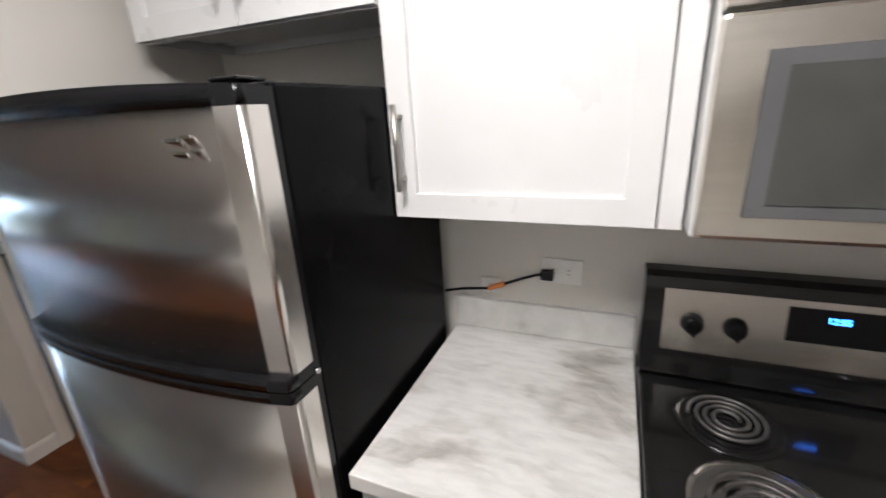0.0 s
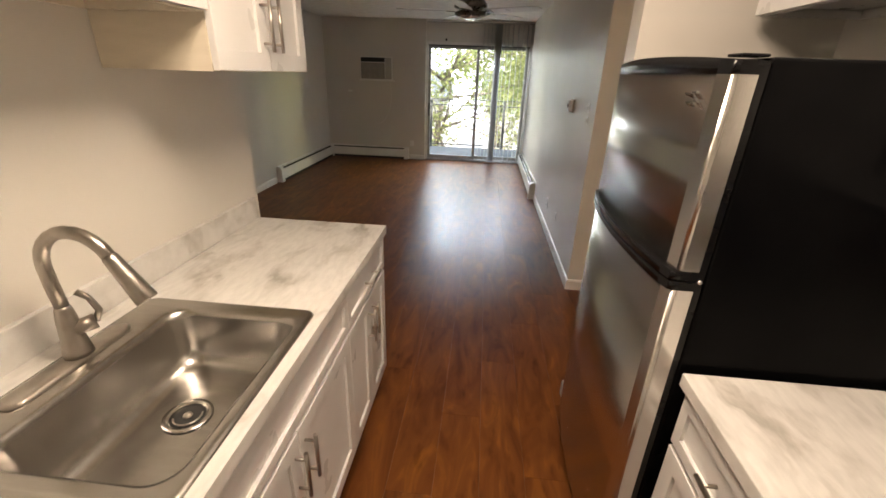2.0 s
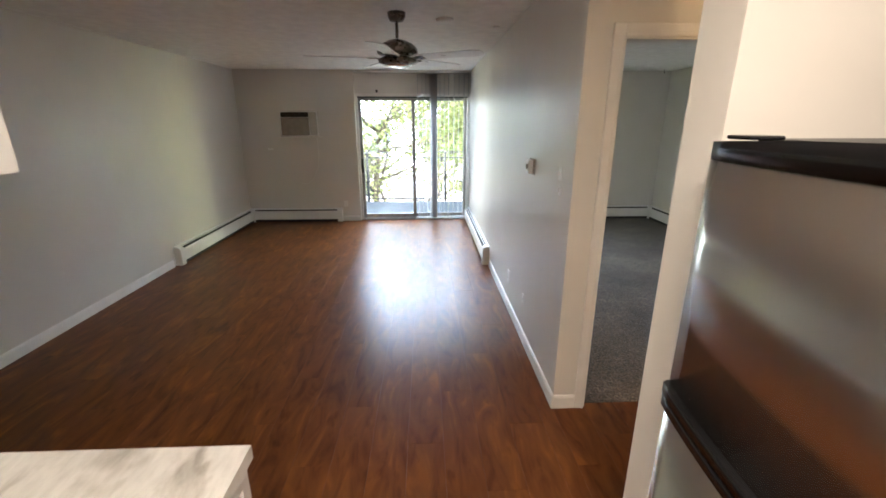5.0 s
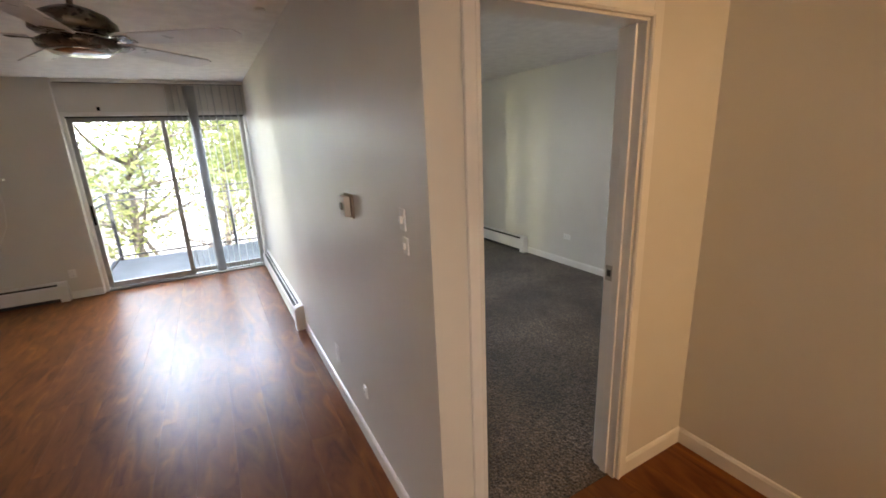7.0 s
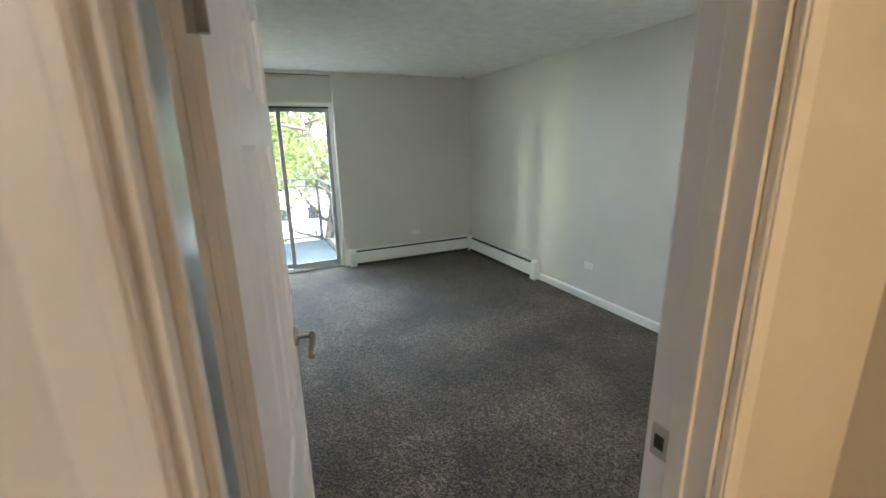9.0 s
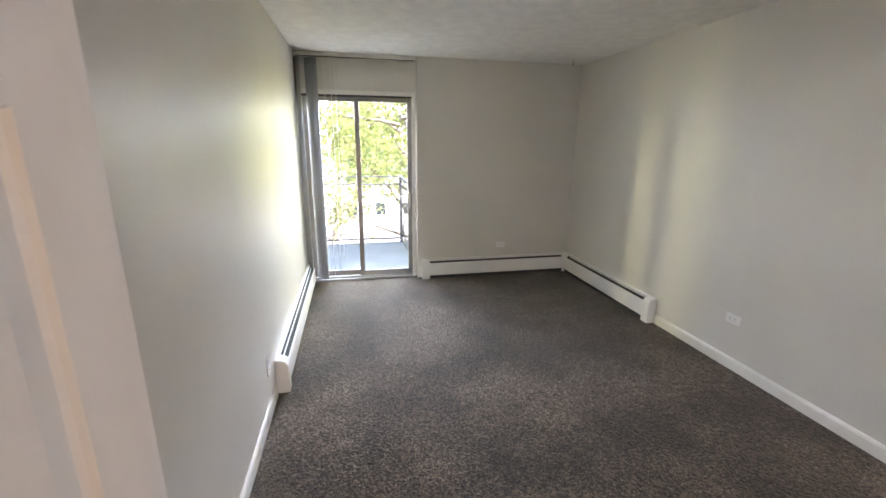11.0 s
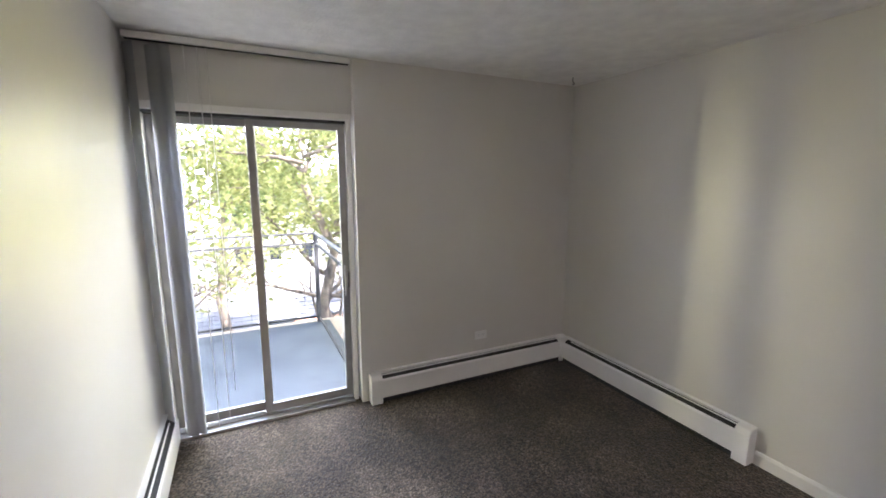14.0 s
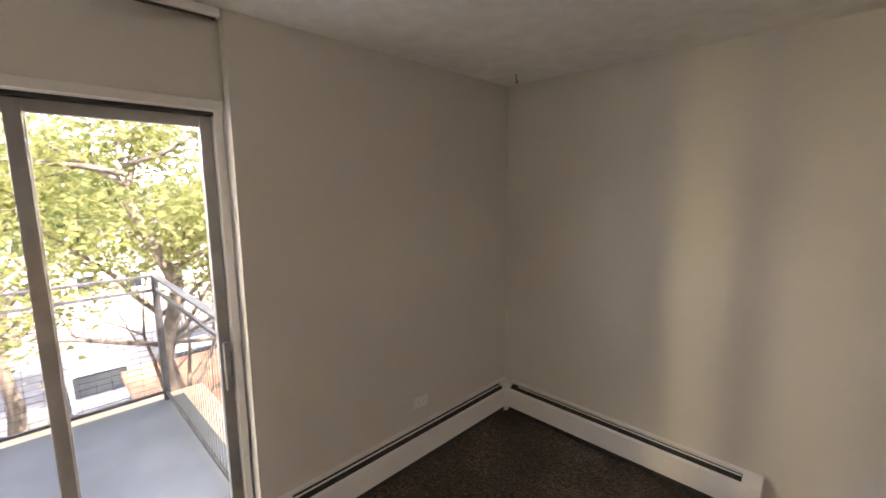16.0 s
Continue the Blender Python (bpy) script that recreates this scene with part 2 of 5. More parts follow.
links.new(tr.outputs[0], add.inputs[2])
links.new(add.outputs[0], nodes["Material Output"].inputs[0])

# sunlit leaves that let light through
def leaf_material(name, a, b_):
    m, nodes, links, bsdf = material(name)
    nodes.remove(bsdf)
    gi = nodes.new("ShaderNodeNewGeometry")
    r = ramp(nodes, [(0.0, a), (1.0, b_)])
    links.new(gi.outputs["Random Per Island"], r.inputs[0])
    d, tr, mx = nodes.new("ShaderNodeBsdfDiffuse"), nodes.new("ShaderNodeBsdfTranslucent"), nodes.new("ShaderNodeMixShader")
    mx.inputs[0].default_value = 0.55
    links.new(r.outputs[0], d.inputs[0])
    bright = nodes.new("ShaderNodeHueSaturation")
    bright.inputs["Value"].default_value = 2.2
    links.new(r.outputs[0], bright.inputs["Color"])
    links.new(bright.outputs[0], tr.inputs[0])
    links.new(d.outputs[0], mx.inputs[1])
    links.new(tr.outputs[0], mx.inputs[2])
    links.new(mx.outputs[0], nodes["Material Output"].inputs[0])
    return m


LEAF = leaf_material("leaves", (0.085, 0.115, 0.038), (0.20, 0.245, 0.095))
LEAF2 = leaf_material("yellowing_leaves", (0.115, 0.135, 0.045), (0.26, 0.265, 0.115))

# blue digits of the clock
DIGITS, nodes, links, bsdf = material("blue_digits")
bsdf.inputs["Emission Color"].default_value = (0.08, 0.25, 1.0, 1)
bsdf.inputs["Emission Strength"].default_value = 4.0


# ---- building helpers ----
def box(bm, x0, x1, y0, y1, z0, z1, bevel=0.0, segments=2):
    """A box in world metres, with rounded edges if a bevel is given."""
    vs = [bm.verts.new((x, y, z)) for x in (x0, x1) for y in (y0, y1) for z in (z0, z1)]
    faces = [bm.faces.new([vs[i] for i in f]) for f in ((0, 1, 3, 2), (4, 6, 7, 5), (0, 4, 5, 1), (2, 3, 7, 6), (0, 2, 6, 4), (1, 5, 7, 3))]
    if bevel:
        edges = list({e for f in faces for e in f.edges})
        bmesh.ops.bevel(bm, geom=edges, offset=bevel, segments=segments, affect="EDGES", profile=0.5)
    return bm


def tube(bm, points, radius, sides=10, caps=True):
    """A round tube along points; radius may be a list."""
    pts = [Vector(p) for p in points]
    rad = radius if isinstance(radius, (list, tuple)) else [radius] * len(pts)
    rings, up = [], None
    for i, p in enumerate(pts):
        d = (pts[min(i + 1, len(pts) - 1)] - pts[max(i - 1, 0)]).normalized()
        if up is None:
            up = d.orthogonal().normalized()
        up = (up - d * up.dot(d)).normalized()
        side = d.cross(up)
        rings.append([bm.verts.new(p + (up * math.cos(a) + side * math.sin(a)) * rad[i]) for a in (2 * math.pi * k / sides for k in range(sides))])
    for a, b2 in zip(rings, rings[1:]):
        for k in range(sides):
            f = bm.faces.new((a[k], a[(k + 1) % sides], b2[(k + 1) % sides], b2[k]))
            f.smooth = True
    if caps:
        bm.faces.new(rings[0][::-1])
        bm.faces.new(rings[-1])
    return bm


def lathe(bm, centre, profile, sides=32, axis="z"):
    """A turned shape: profile rows of (radius, height) about an axis through centre."""
    c = Vector(centre)
    rings = []
    for r_, h in profile:
        ring = []
        for k in range(sides):
            a = 2 * math.pi * k / sides
            u, v = r_ * math.cos(a), r_ * math.sin(a)
            off = {"z": (u, v, h), "y": (u, h, v), "x": (h, u, v)}[axis]
            ring.append(bm.verts.new(c + Vector(off)))
        rings.append(ring)
    for a, b2 in zip(rings, rings[1:]):
        for k in range(sides):
            f = bm.faces.new((a[k], a[(k + 1) % sides], b2[(k + 1) % sides], b2[k]))
            f.smooth = True
    bm.faces.new(rings[0][::-1])
    bm.faces.new(rings[-1])
    bmesh.ops.recalc_face_normals(bm, faces=bm.faces[:])
    return bm


def extrude_profile(bm, points, axis, a, b2):
    """A closed outline pushed along an axis from a to b2. points are in the two other coordinates, in order."""
    def at(p, v):
        return {"x": (v, p[0], p[1]), "y": (p[0], v, p[1]), "z": (p[0], p[1], v)}[axis]
    r1, r2 = [bm.verts.new(at(p, a)) for p in points], [bm.verts.new(at(p, b2)) for p in points]
    n = len(points)
    for k in range(n):
        bm.faces.new((r1[k], r1[(k + 1) % n], r2[(k + 1) % n], r2[k]))
    bm.faces.new(r1[::-1])
    bm.faces.new(r2)
    bmesh.ops.recalc_face_normals(bm, faces=bm.faces[:])
    return bm


def thing(name, place, label, category, group="", turn=0.0):
    """An Empty at a thing's base."""
    e = new(name)
    e.location, e.rotation_euler = place, (0, 0, radians(turn))
    e.empty_display_size = 0.1
    return tagged(e, label, category, group)


def base_of(ob):
    m = Matrix.Translation(ob.location) @ ob.rotation_euler.to_matrix().to_4x4()
    return base_of(ob.parent) @ m if ob.parent else m


def part(name, bm, mat, parent=None, label="", local=False, smooth=False):
    """Links a bmesh as one mesh; its points are world places unless local."""
    if parent is not None and not local:
        bmesh.ops.transform(bm, matrix=base_of(parent).inverted(), verts=bm.verts[:])
    bmesh.ops.recalc_face_normals(bm, faces=bm.faces[:])
    me = bpy.data.meshes.new(name)
    bm.to_mesh(me)
    bm.free()
    me.materials.append(mat)
    if smooth:
        me.shade_smooth()
    ob = new(name, me)
    ob.parent = parent
    if label:
        ob["label"] = label
    return ob


def B(*a, **k):
    return box(bmesh.new(), *a, **k)


def structure(name, bm, mat, label):
    return tagged(part(name, bm, mat), label, "", "", "structure")


# ---- structure: floors, walls, ceiling ----
H = 2.44
XW, YS, YL, YB0, YB1, XD = -7.46, -2.93, 0.83, 0.945, 4.10, -2.40
EAST = 1.7
floor = structure("floor", B(XW - 0.12, EAST, YS, 2.30, -0.12, -0.008), DARK, "subfloor under the reddish laminate floor")
structure("carpet_floor", B(XW - 0.10, XD - 0.03, YB0, YB1, -0.006, 0.004), CARPET, "worn brown-grey carpet covering the bedroom floor")
structure("ceiling", B(XW - 0.12, EAST, YS - 0.1, YB1 + 0.1, H, H + 0.1), CEILING, "off-white textured ceiling")
# window wall with recesses and openings
REC = -7.52
bm = bmesh.new()
box(bm, XW - 0.2, XW, YS - 0.1, -1.055, 0, H)
box(bm, XW - 0.2, XW, 2.185, YB1 + 0.1, 0, H)
box(bm, XW - 0.2, REC, -1.055, YL, 2.08, H)
box(bm, XW - 0.2, REC, YB0, 2.185, 2.08, H)
box(bm, XW - 0.2, XW, YL, YB0, 0, H)
structure("wall_west", bm, WALL, "greige painted window wall with two sliding door openings")
structure("wall_south", B(XW, EAST, YS - 0.12, YS, 0, H), WALL, "greige painted long living room wall")
structure("wall_between", B(XW, XD, YL, YB0, 0, H), WALL, "greige painted wall between living room and bedroom")
structure("wall_north", B(XW, XD - 0.12, YB1, YB1 + 0.12, 0, H), WALL, "greige painted bedroom wall")
DY0, DY1 = 1.01, 1.777
bm = bmesh.new()
box(bm, XD - 0.12, XD, YB0, DY0, 0, H)
box(bm, XD - 0.12, XD, DY1, YB1, 0, H)
box(bm, XD - 0.12, XD, DY0, DY1, 2.045, H)
structure("wall_bedroom_door", bm, WALL, "greige painted wall around the bedroom doorway")
structure("wall_hall", B(XD, EAST, 2.275, 2.39, 0, H), WALL, "greige painted hall wall")
structure("wall_kitchen_back", B(-1.03, EAST, 1.265, 1.39, 0, H), WALL, "greige painted kitchen wall behind refrigerator and range")
structure("wall_stub", B(-1.15, -1.03, 0.60, 1.39, 0, H), WALL, "greige painted wall end beside the refrigerator")
structure("wall_sink", B(-1.185, EAST, -1.12, -1.0, 0, H), WALL, "cream painted kitchen wall behind the sink")
structure("wall_east", B(EAST, EAST + 0.1, YS - 0.1, 2.39, 0, H), WALL, "plain wall closing the kitchen, hall and entry")


def baseboard(x0, x1, y0, y1, label="white painted baseboard"):
    along_x = abs(x1 - x0) > abs(y1 - y0)
    bm = bmesh.new()
    if along_x:
        inner, outer = (y0, y1)
        s = 1 if outer > inner else -1
        extrude_profile(bm, [(inner, 0), (outer, 0), (outer, 0.07), (outer - s * 0.006, 0.084), (inner, 0.088)], "x", x0, x1)
    else:
        inner, outer = (x0, x1)
        s = 1 if outer > inner else -1
        extrude_profile(bm, [(inner, 0), (outer, 0), (outer, 0.07), (outer - s * 0.006, 0.084), (inner, 0.088)], "y", y0, y1)
    structure("baseboard", bm, TRIM, label)


T = 0.013
baseboard(-5.10, EAST, YS, YS + T)
baseboard(-4.98, XD + T, YL, YL - T)
baseboard(XD, XD + T, YL, DY0 - 0.055)
baseboard(XD, XD + T, DY1 + 0.055, 2.275)
baseboard(XD + T, EAST, 2.275, 2.275 - T)
baseboard(XW, XW + T, -1.35, -1.057)
baseboard(-5.79, XD - 0.12, YB1, YB1 - T)
baseboard(-5.28, XD - 0.135, YB0, YB0 + T)
baseboard(XD - 0.12, XD - 0.12 - T, DY1 + 0.055, YB1 - T)
baseboard(-1.15, -1.15 - T, 0.587, 1.39)
baseboard(-1.163, -1.03, 0.60, 0.587)

# ---- baseboard heaters ----
def heater(name, along, wall, side, a, b2, caps, label):
    """A finned baseboard heater on a wall. along: its axis; side: which way it stands off; caps: ends that show."""
    c = (a + b2) / 2
    place = (c, wall, 0) if along == "x" else (wall, c, 0)
    h = thing(name, place, label, "baseboard heater", "baseboard heaters")
    s = side
    d = 0.076
    hz = 1.08
    front = [(wall + s * 0.068, 0.042), (wall + s * d, 0.042), (wall + s * d, 0.166), (wall + s * (d - 0.005), 0.175), (wall + s * 0.066, 0.178), (wall + s * 0.065, 0.174), (wall + s * 0.069, 0.172), (wall + s * 0.0695, 0.165)]
    body = [(wall, 0.214), (wall, 0.012), (wall + s * 0.004, 0.012), (wall + s * 0.004, 0.204), (wall + s * 0.024, 0.206), (wall + s * 0.024, 0.211)]
    part("damper", extrude_profile(bmesh.new(), [(wall + s * 0.038, 0.216), (wall + s * 0.045, 0.213), (wall + s * 0.045, 0.210), (wall + s * 0.038, 0.213)], along, a + 0.09, b2 - 0.09), HEATER, h)
    front, body = [(u, z * hz) for u, z in front], [(u, z * hz) for u, z in body]
    part("front_cover", extrude_profile(bmesh.new(), front, along, a + 0.004, b2 - 0.004), HEATER, h)
    part("back_plate", extrude_profile(bmesh.new(), body, along, a + 0.002, b2 - 0.002), HEATER, h)
    # Solid near-black block paints the shade seen in the slots and bottom gap.
    slot_block = [(wall + s * 0.006, 0.006), (wall + s * 0.062, 0.006), (wall + s * 0.062, 0.168), (wall + s * 0.030, 0.198), (wall + s * 0.006, 0.203)]
    part("element_shade_block", extrude_profile(bmesh.new(), slot_block, along, a + 0.02, b2 - 0.02), DARK, h, "dark block for the heating element and the shade in the slots")
    for e, way in caps:
        cap = [(wall, 0.0), (wall + s * (d + 0.005), 0.0), (wall + s * (d + 0.005), 0.178), (wall + s * (d - 0.012), 0.205), (wall + s * 0.03, 0.214), (wall, 0.214)]
        cap = [(u, z * hz) for u, z in cap]
        lo, hi = (e, e + way * 0.085)
        bm = extrude_profile(bmesh.new(), cap, along, lo, hi)
        bmesh.ops.bevel(bm, geom=bm.edges[:], offset=0.003, segments=2, affect="EDGES")
        part("end_cap", bm, HEATER, h)
    return h


heater("baseboard_heater", "x", YS, 1, XW + 0.075, -5.15, [(-5.15, -1)], "long white baseboard heater on the living room side wall")
heater("baseboard_heater", "y", XW, 1, YS + 0.0, -1.36, [(YS, 1), (-1.36, -1)], "white baseboard heater under the air conditioner")
heater("baseboard_heater", "x", YL, -1, XW - 0.0, -5.02, [(-5.02, -1)], "white baseboard heater beside the living room sliding door")
heater("baseboard_heater", "x", YB0, 1, XW + 0.0, -5.30, [(-5.30, -1)], "white baseboard heater on the bedroom side wall")
heater("baseboard_heater", "y", XW, 1, 2.235, YB1 - 0.0, [(2.235, 1), (YB1, -1)], "white baseboard heater beside the bedroom sliding door")
heater("baseboard_heater", "x", YB1, -1, XW + 0.075, -5.795, [(-5.795, -1)], "white baseboard heater under the plain bedroom wall")


# ---- sliding doors ----
def sliding_door(name, y0, y1, middle, handle_side, label):
    """A two-panel sliding glass door between y0 and y1, with its frame, panes and pull."""
    d = tagged(thing(name, (-7.58, (y0 + y1) / 2, 0), label, "sliding door"), kind="structure")
    x_in, x_out = REC - 0.005, -7.655
    bm = bmesh.new()
    box(bm, x_out, x_in, y0, y0 + 0.035, 0.0, 2.078, 0.003)
    box(bm, x_out, x_in, y1 - 0.035, y1, 0.0, 2.078, 0.003)
    box(bm, x_out, x_in, y0 + 0.035, y1 - 0.035, 2.045, 2.078, 0.003)
    part("door_frame", bm, TRIM, d, "white painted door frame")
    bm = bmesh.new()
    box(bm, x_out, x_in + 0.03, y0 + 0.035, y1 - 0.035, 0.0, 0.022, 0.003)
    box(bm, x_in - 0.03, x_in - 0.022, y0 + 0.035, y1 - 0.035, 0.022, 0.034)
    part("threshold", bm, ALUMINIUM, d, "aluminium track threshold")
    # Solid dark strip paints the shade of the gap above the panels.
    part("top_gap_shade", B(x_out + 0.01, x_in - 0.004, y0 + 0.035, y1 - 0.035, 2.03, 2.045), DARK, d, "dark strip for the shade in the top track gap")
    for k, (a, b2) in enumerate(((y0 + 0.037, middle + 0.028), (middle - 0.028, y1 - 0.037))):
        sliding = (k == 0) == (handle_side < 0)
        xc = x_in - (0.045 if sliding else 0.095)
        bm = bmesh.new()
        w = 0.048
        box(bm, xc - 0.018, xc + 0.018, a, a + w, 0.035, 2.028, 0.003)
        box(bm, xc - 0.018, xc + 0.018, b2 - w, b2, 0.035, 2.028, 0.003)
        box(bm, xc - 0.017, xc + 0.017, a + w, b2 - w, 0.035, 0.035 + 0.062, 0.003)
        box(bm, xc - 0.017, xc + 0.017, a + w, b2 - w, 2.028 - 0.045, 2.028, 0.003)
        panel = part("door_panel", bm, ALUMINIUM, d, "grey aluminium sash of the sliding door")
        g = part("pane", B(xc - 0.003, xc + 0.003, a + w - 0.005, b2 - w + 0.005, 0.09, 1.988), GLASS, panel, "clear glass pane")
        g.visible_shadow = False
        if sliding:
            yh = a + 0.024 if handle_side < 0 else b2 - 0.024
            bm = bmesh.new()
            box(bm, xc + 0.018, xc + 0.045, yh - 0.012, yh + 0.012, 0.82, 1.05, 0.006)
            part("door_pull", bm, ALUMINIUM if handle_side > 0 else BLACK, panel, "upright pull handle")
            part("lock_plate", B(xc + 0.0185, xc + 0.024, yh + 0.02 * handle_side - 0.01, yh + 0.02 * handle_side + 0.012, 0.88, 1.0, 0.002), CHROME, panel, "small metal lock plate")
    # casing inside the recess
    bm = bmesh.new()
    box(bm, REC, REC + 0.014, y0 - 0.0, y1 + 0.0, 2.05, 2.09, 0.003)
    part("head_trim", bm, TRIM, d, "white painted head trim")
    return d


sliding_door("sliding_door", -1.05, YL - 0.01, -0.115, -1, "white-framed aluminium sliding glass door to the balcony")
sliding_door("sliding_door", YB0 + 0.01, 2.175, 1.55, 1, "grey aluminium sliding glass door to the balcony beside the blinds")


# ---- vertical blinds ----
def blinds(name, y0, y1, slats, cords, label):
    h = thing(name, (-7.47, (y0 + y1) / 2, H), label, "vertical blinds")
    bm = bmesh.new()
    box(bm, -7.50, -7.445, y0, y1, H - 0.042, H - 0.006, 0.004)
    part("head_rail", bm, TRIM, h, "white head rail under the ceiling")
    # Flat dark strip under the rail, its slot's shade put into the colour.
    part("rail_slot_shade", B(-7.485, -7.46, y0 + 0.01, y1 - 0.01, H - 0.046, H - 0.0425), DARK, h, "dark strip for the shade in the head rail slot")
    for y, turn, width in slats:
        bm = bmesh.new()
        n = 5
        a = radians(turn)
        cols = []
        for i in range(n):
            u = (i / (n - 1) - 0.5) * width
            bow = 0.006 * math.cos(math.pi * (u / width))
            cols.append((-7.472 + u * math.sin(a) + bow * math.cos(a), y + u * math.cos(a) - bow * math.sin(a)))
        for (xa, ya), (xb, yb) in zip(cols, cols[1:]):
            f = bm.faces.new([bm.verts.new(p) for p in ((xa, ya, 0.05), (xb, yb, 0.05), (xb, yb, H - 0.06), (xa, ya, H - 0.06))])
        bmesh.ops.remove_doubles(bm, verts=bm.verts[:], dist=0.0001)
        ob = part("slat", bm, VINYL, h, smooth=True)
    for y, z0 in cords:
        part("cord", tube(bmesh.new(), [(-7.455, y, H - 0.05), (-7.452, y + 0.002, 1.5), (-7.455, y + 0.004, z0)], 0.0022, 6), TRIM, h, "thin white cord")
    return h


blinds("vertical_blinds", -1.04, YL - 0.005, [(0.195 + 0.014 * k, 62 + 4 * (k % 3), 0.088) for k in range(6)] + [(yy, 86 + 3 * (k % 3), 0.085) for k, yy in enumerate((-0.03, 0.04, 0.105, 0.165, 0.33, 0.40, 0.47, 0.56, 0.64, 0.72, 0.79))],
       [(0.73, 0.25)], "white vertical blinds drawn to one side of the living room door")
blinds("vertical_blinds", YB0 + 0.01, 2.17, [(0.972, 55, 0.088), (0.985, 62, 0.088)] + [(1.075 + 0.013 * k, 50 + 8 * (k % 4), 0.088) for k in range(7)],
       [(1.235, 0.08), (1.30, 0.12), (1.345, 0.3)], "translucent white vertical blinds stacked beside the bedroom door")

# ---- bedroom doorway ----
def casing(name, x_face, s, label):
    """Door casing on the face x_face; s: the way it stands off."""
    w, d = 0.057, 0.016
    y0, y1, top = DY0 + 0.004, DY1 - 0.004, 2.04
    def bar(bm, u0, u1, v0, v1):
        box(bm, min(x_face, x_face + s * d), max(x_face, x_face + s * d), u0, u1, v0, v1, 0.004)
    tr = tagged(new(name), label, "", "", "structure")
    tr.location = (x_face, (y0 + y1) / 2, 0)
    for y_a, y_b in ((y0 - w, y0), (y1, y1 + w)):
        bm = bmesh.new()
        bar(bm, y_a, y_b, 0, top + w)
        inner = (y_b - 0.018, y_b - 0.004) if y_b == y0 else (y_a + 0.004, y_a + 0.018)
        box(bm, min(x_face + s * d, x_face + s * (d + 0.004)), max(x_face + s * d, x_face + s * (d + 0.004)), inner[0], inner[1], 0, top + 0.01, 0.0015)
        part("casing_leg", bm, TRIM, tr)
    bm = bmesh.new()
    bar(bm, y0, y1, top, top + w)
    box(bm, min(x_face + s * d, x_face + s * (d + 0.004)), max(x_face + s * d, x_face + s * (d + 0.004)), y0, y1, top + 0.006, top + 0.02, 0.0015)
    part("casing_head", bm, TRIM, tr)


casing("trim", XD, 1, "white moulded casing round the bedroom doorway")
casing("trim", XD - 0.12, -1, "white moulded casing on the bedroom side of the doorway")
bm = bmesh.new()
box(bm, XD - 0.119, XD - 0.001, DY0 - 0.0, DY0 + 0.015, 0, 2.045)
box(bm, XD - 0.119, XD - 0.001, DY1 - 0.015, DY1, 0, 2.045)
box(bm, XD - 0.119, XD - 0.001, DY0 + 0.015, DY1 - 0.015, 2.03, 2.045)
box(bm, XD - 0.075, XD - 0.04, DY0 + 0.015, DY0 + 0.026, 0, 2.03, 0.002)
box(bm, XD - 0.075, XD - 0.04, DY1 - 0.026, DY1 - 0.015, 0, 2.03, 0.002)
structure("door_jamb", bm, TRIM, "white painted jamb with stop of the bedroom doorway")
strike = thing("strike_plate", (XD - 0.095, DY1 - 0.016, 1.035), "worn metal strike plate on the white door jamb", "strike plate")
part("plate", B(XD - 0.116, XD - 0.078, DY1 - 0.018, DY1 - 0.0155, 1.0, 1.07, 0.0008), NICKEL, strike)
part("latch_hole", B(XD - 0.108, XD - 0.088, DY1 - 0.0192, DY1 - 0.0182, 1.02, 1.05), DARK, strike)

# open six-panel door
door = thing("door", (XD - 0.175, DY0 + 0.027, 0.012), "open white six-panel bedroom door beside the side wall", "door", turn=180 - 7.6)
door["kind"] = "structure"
DW, DH, DT = 0.82, 2.02, 0.035
# local: x runs from the hinges to the free edge, -y faces the room
bm = bmesh.new()
box(bm, 0, DW, 0.0125 - DT, -0.011, 0, DH)
part("door_core", bm, DOORPAINT, door, local=True)
xs = [(0.185, 0.41), (0.51, 0.712)]
zs = [(0.20, 0.74), (0.925, 1.60), (1.70, 1.90)]
for face, (ya, yb) in (("near", (-DT, 0.012 - DT)), ("far", (-0.010, 0.0))):
    for x0, x1 in ((0, xs[0][0]), (xs[1][1], DW), (xs[0][1], xs[1][0])):
        part("stile", B(x0, x1, ya, yb, 0, DH), DOORPAINT, door, local=True)
    for x0, x1 in xs:
        z = 0
        for z0, z1 in zs + [(DH, DH)]:
            part("rail", B(x0, x1, ya, yb, z, z0), DOORPAINT, door, local=True)
            z = z1
    for x0, x1 in xs:
        for z0, z1 in zs:
            bm = bmesh.new()
            m = 0.052
            out, back = (ya, yb) if face == "near" else (yb, ya)
            rings = [[(x0 + e, y, z0 + e), (x1 - e, y, z0 + e), (x1 - e, y, z1 - e), (x0 + e, y, z1 - e)] for e, y in
                     ((0.0, out), (0.006, out * 0.4 + back * 0.6), (0.014, back + (out - back) * 0.05), (m, back + (out - back) * 0.85), (m + 0.002, back + (out - back) * 0.9))]
            rv = [[bm.verts.new(p) for p in ring] for ring in rings]
            for ra, rb in zip(rv, rv[1:]):
                for k in range(4):
                    bm.faces.new((ra[k], ra[(k + 1) % 4], rb[(k + 1) % 4], rb[k]))
            bm.faces.new(rv[-1])
            part("door_panel", bm, DOORPAINT, door, local=True)
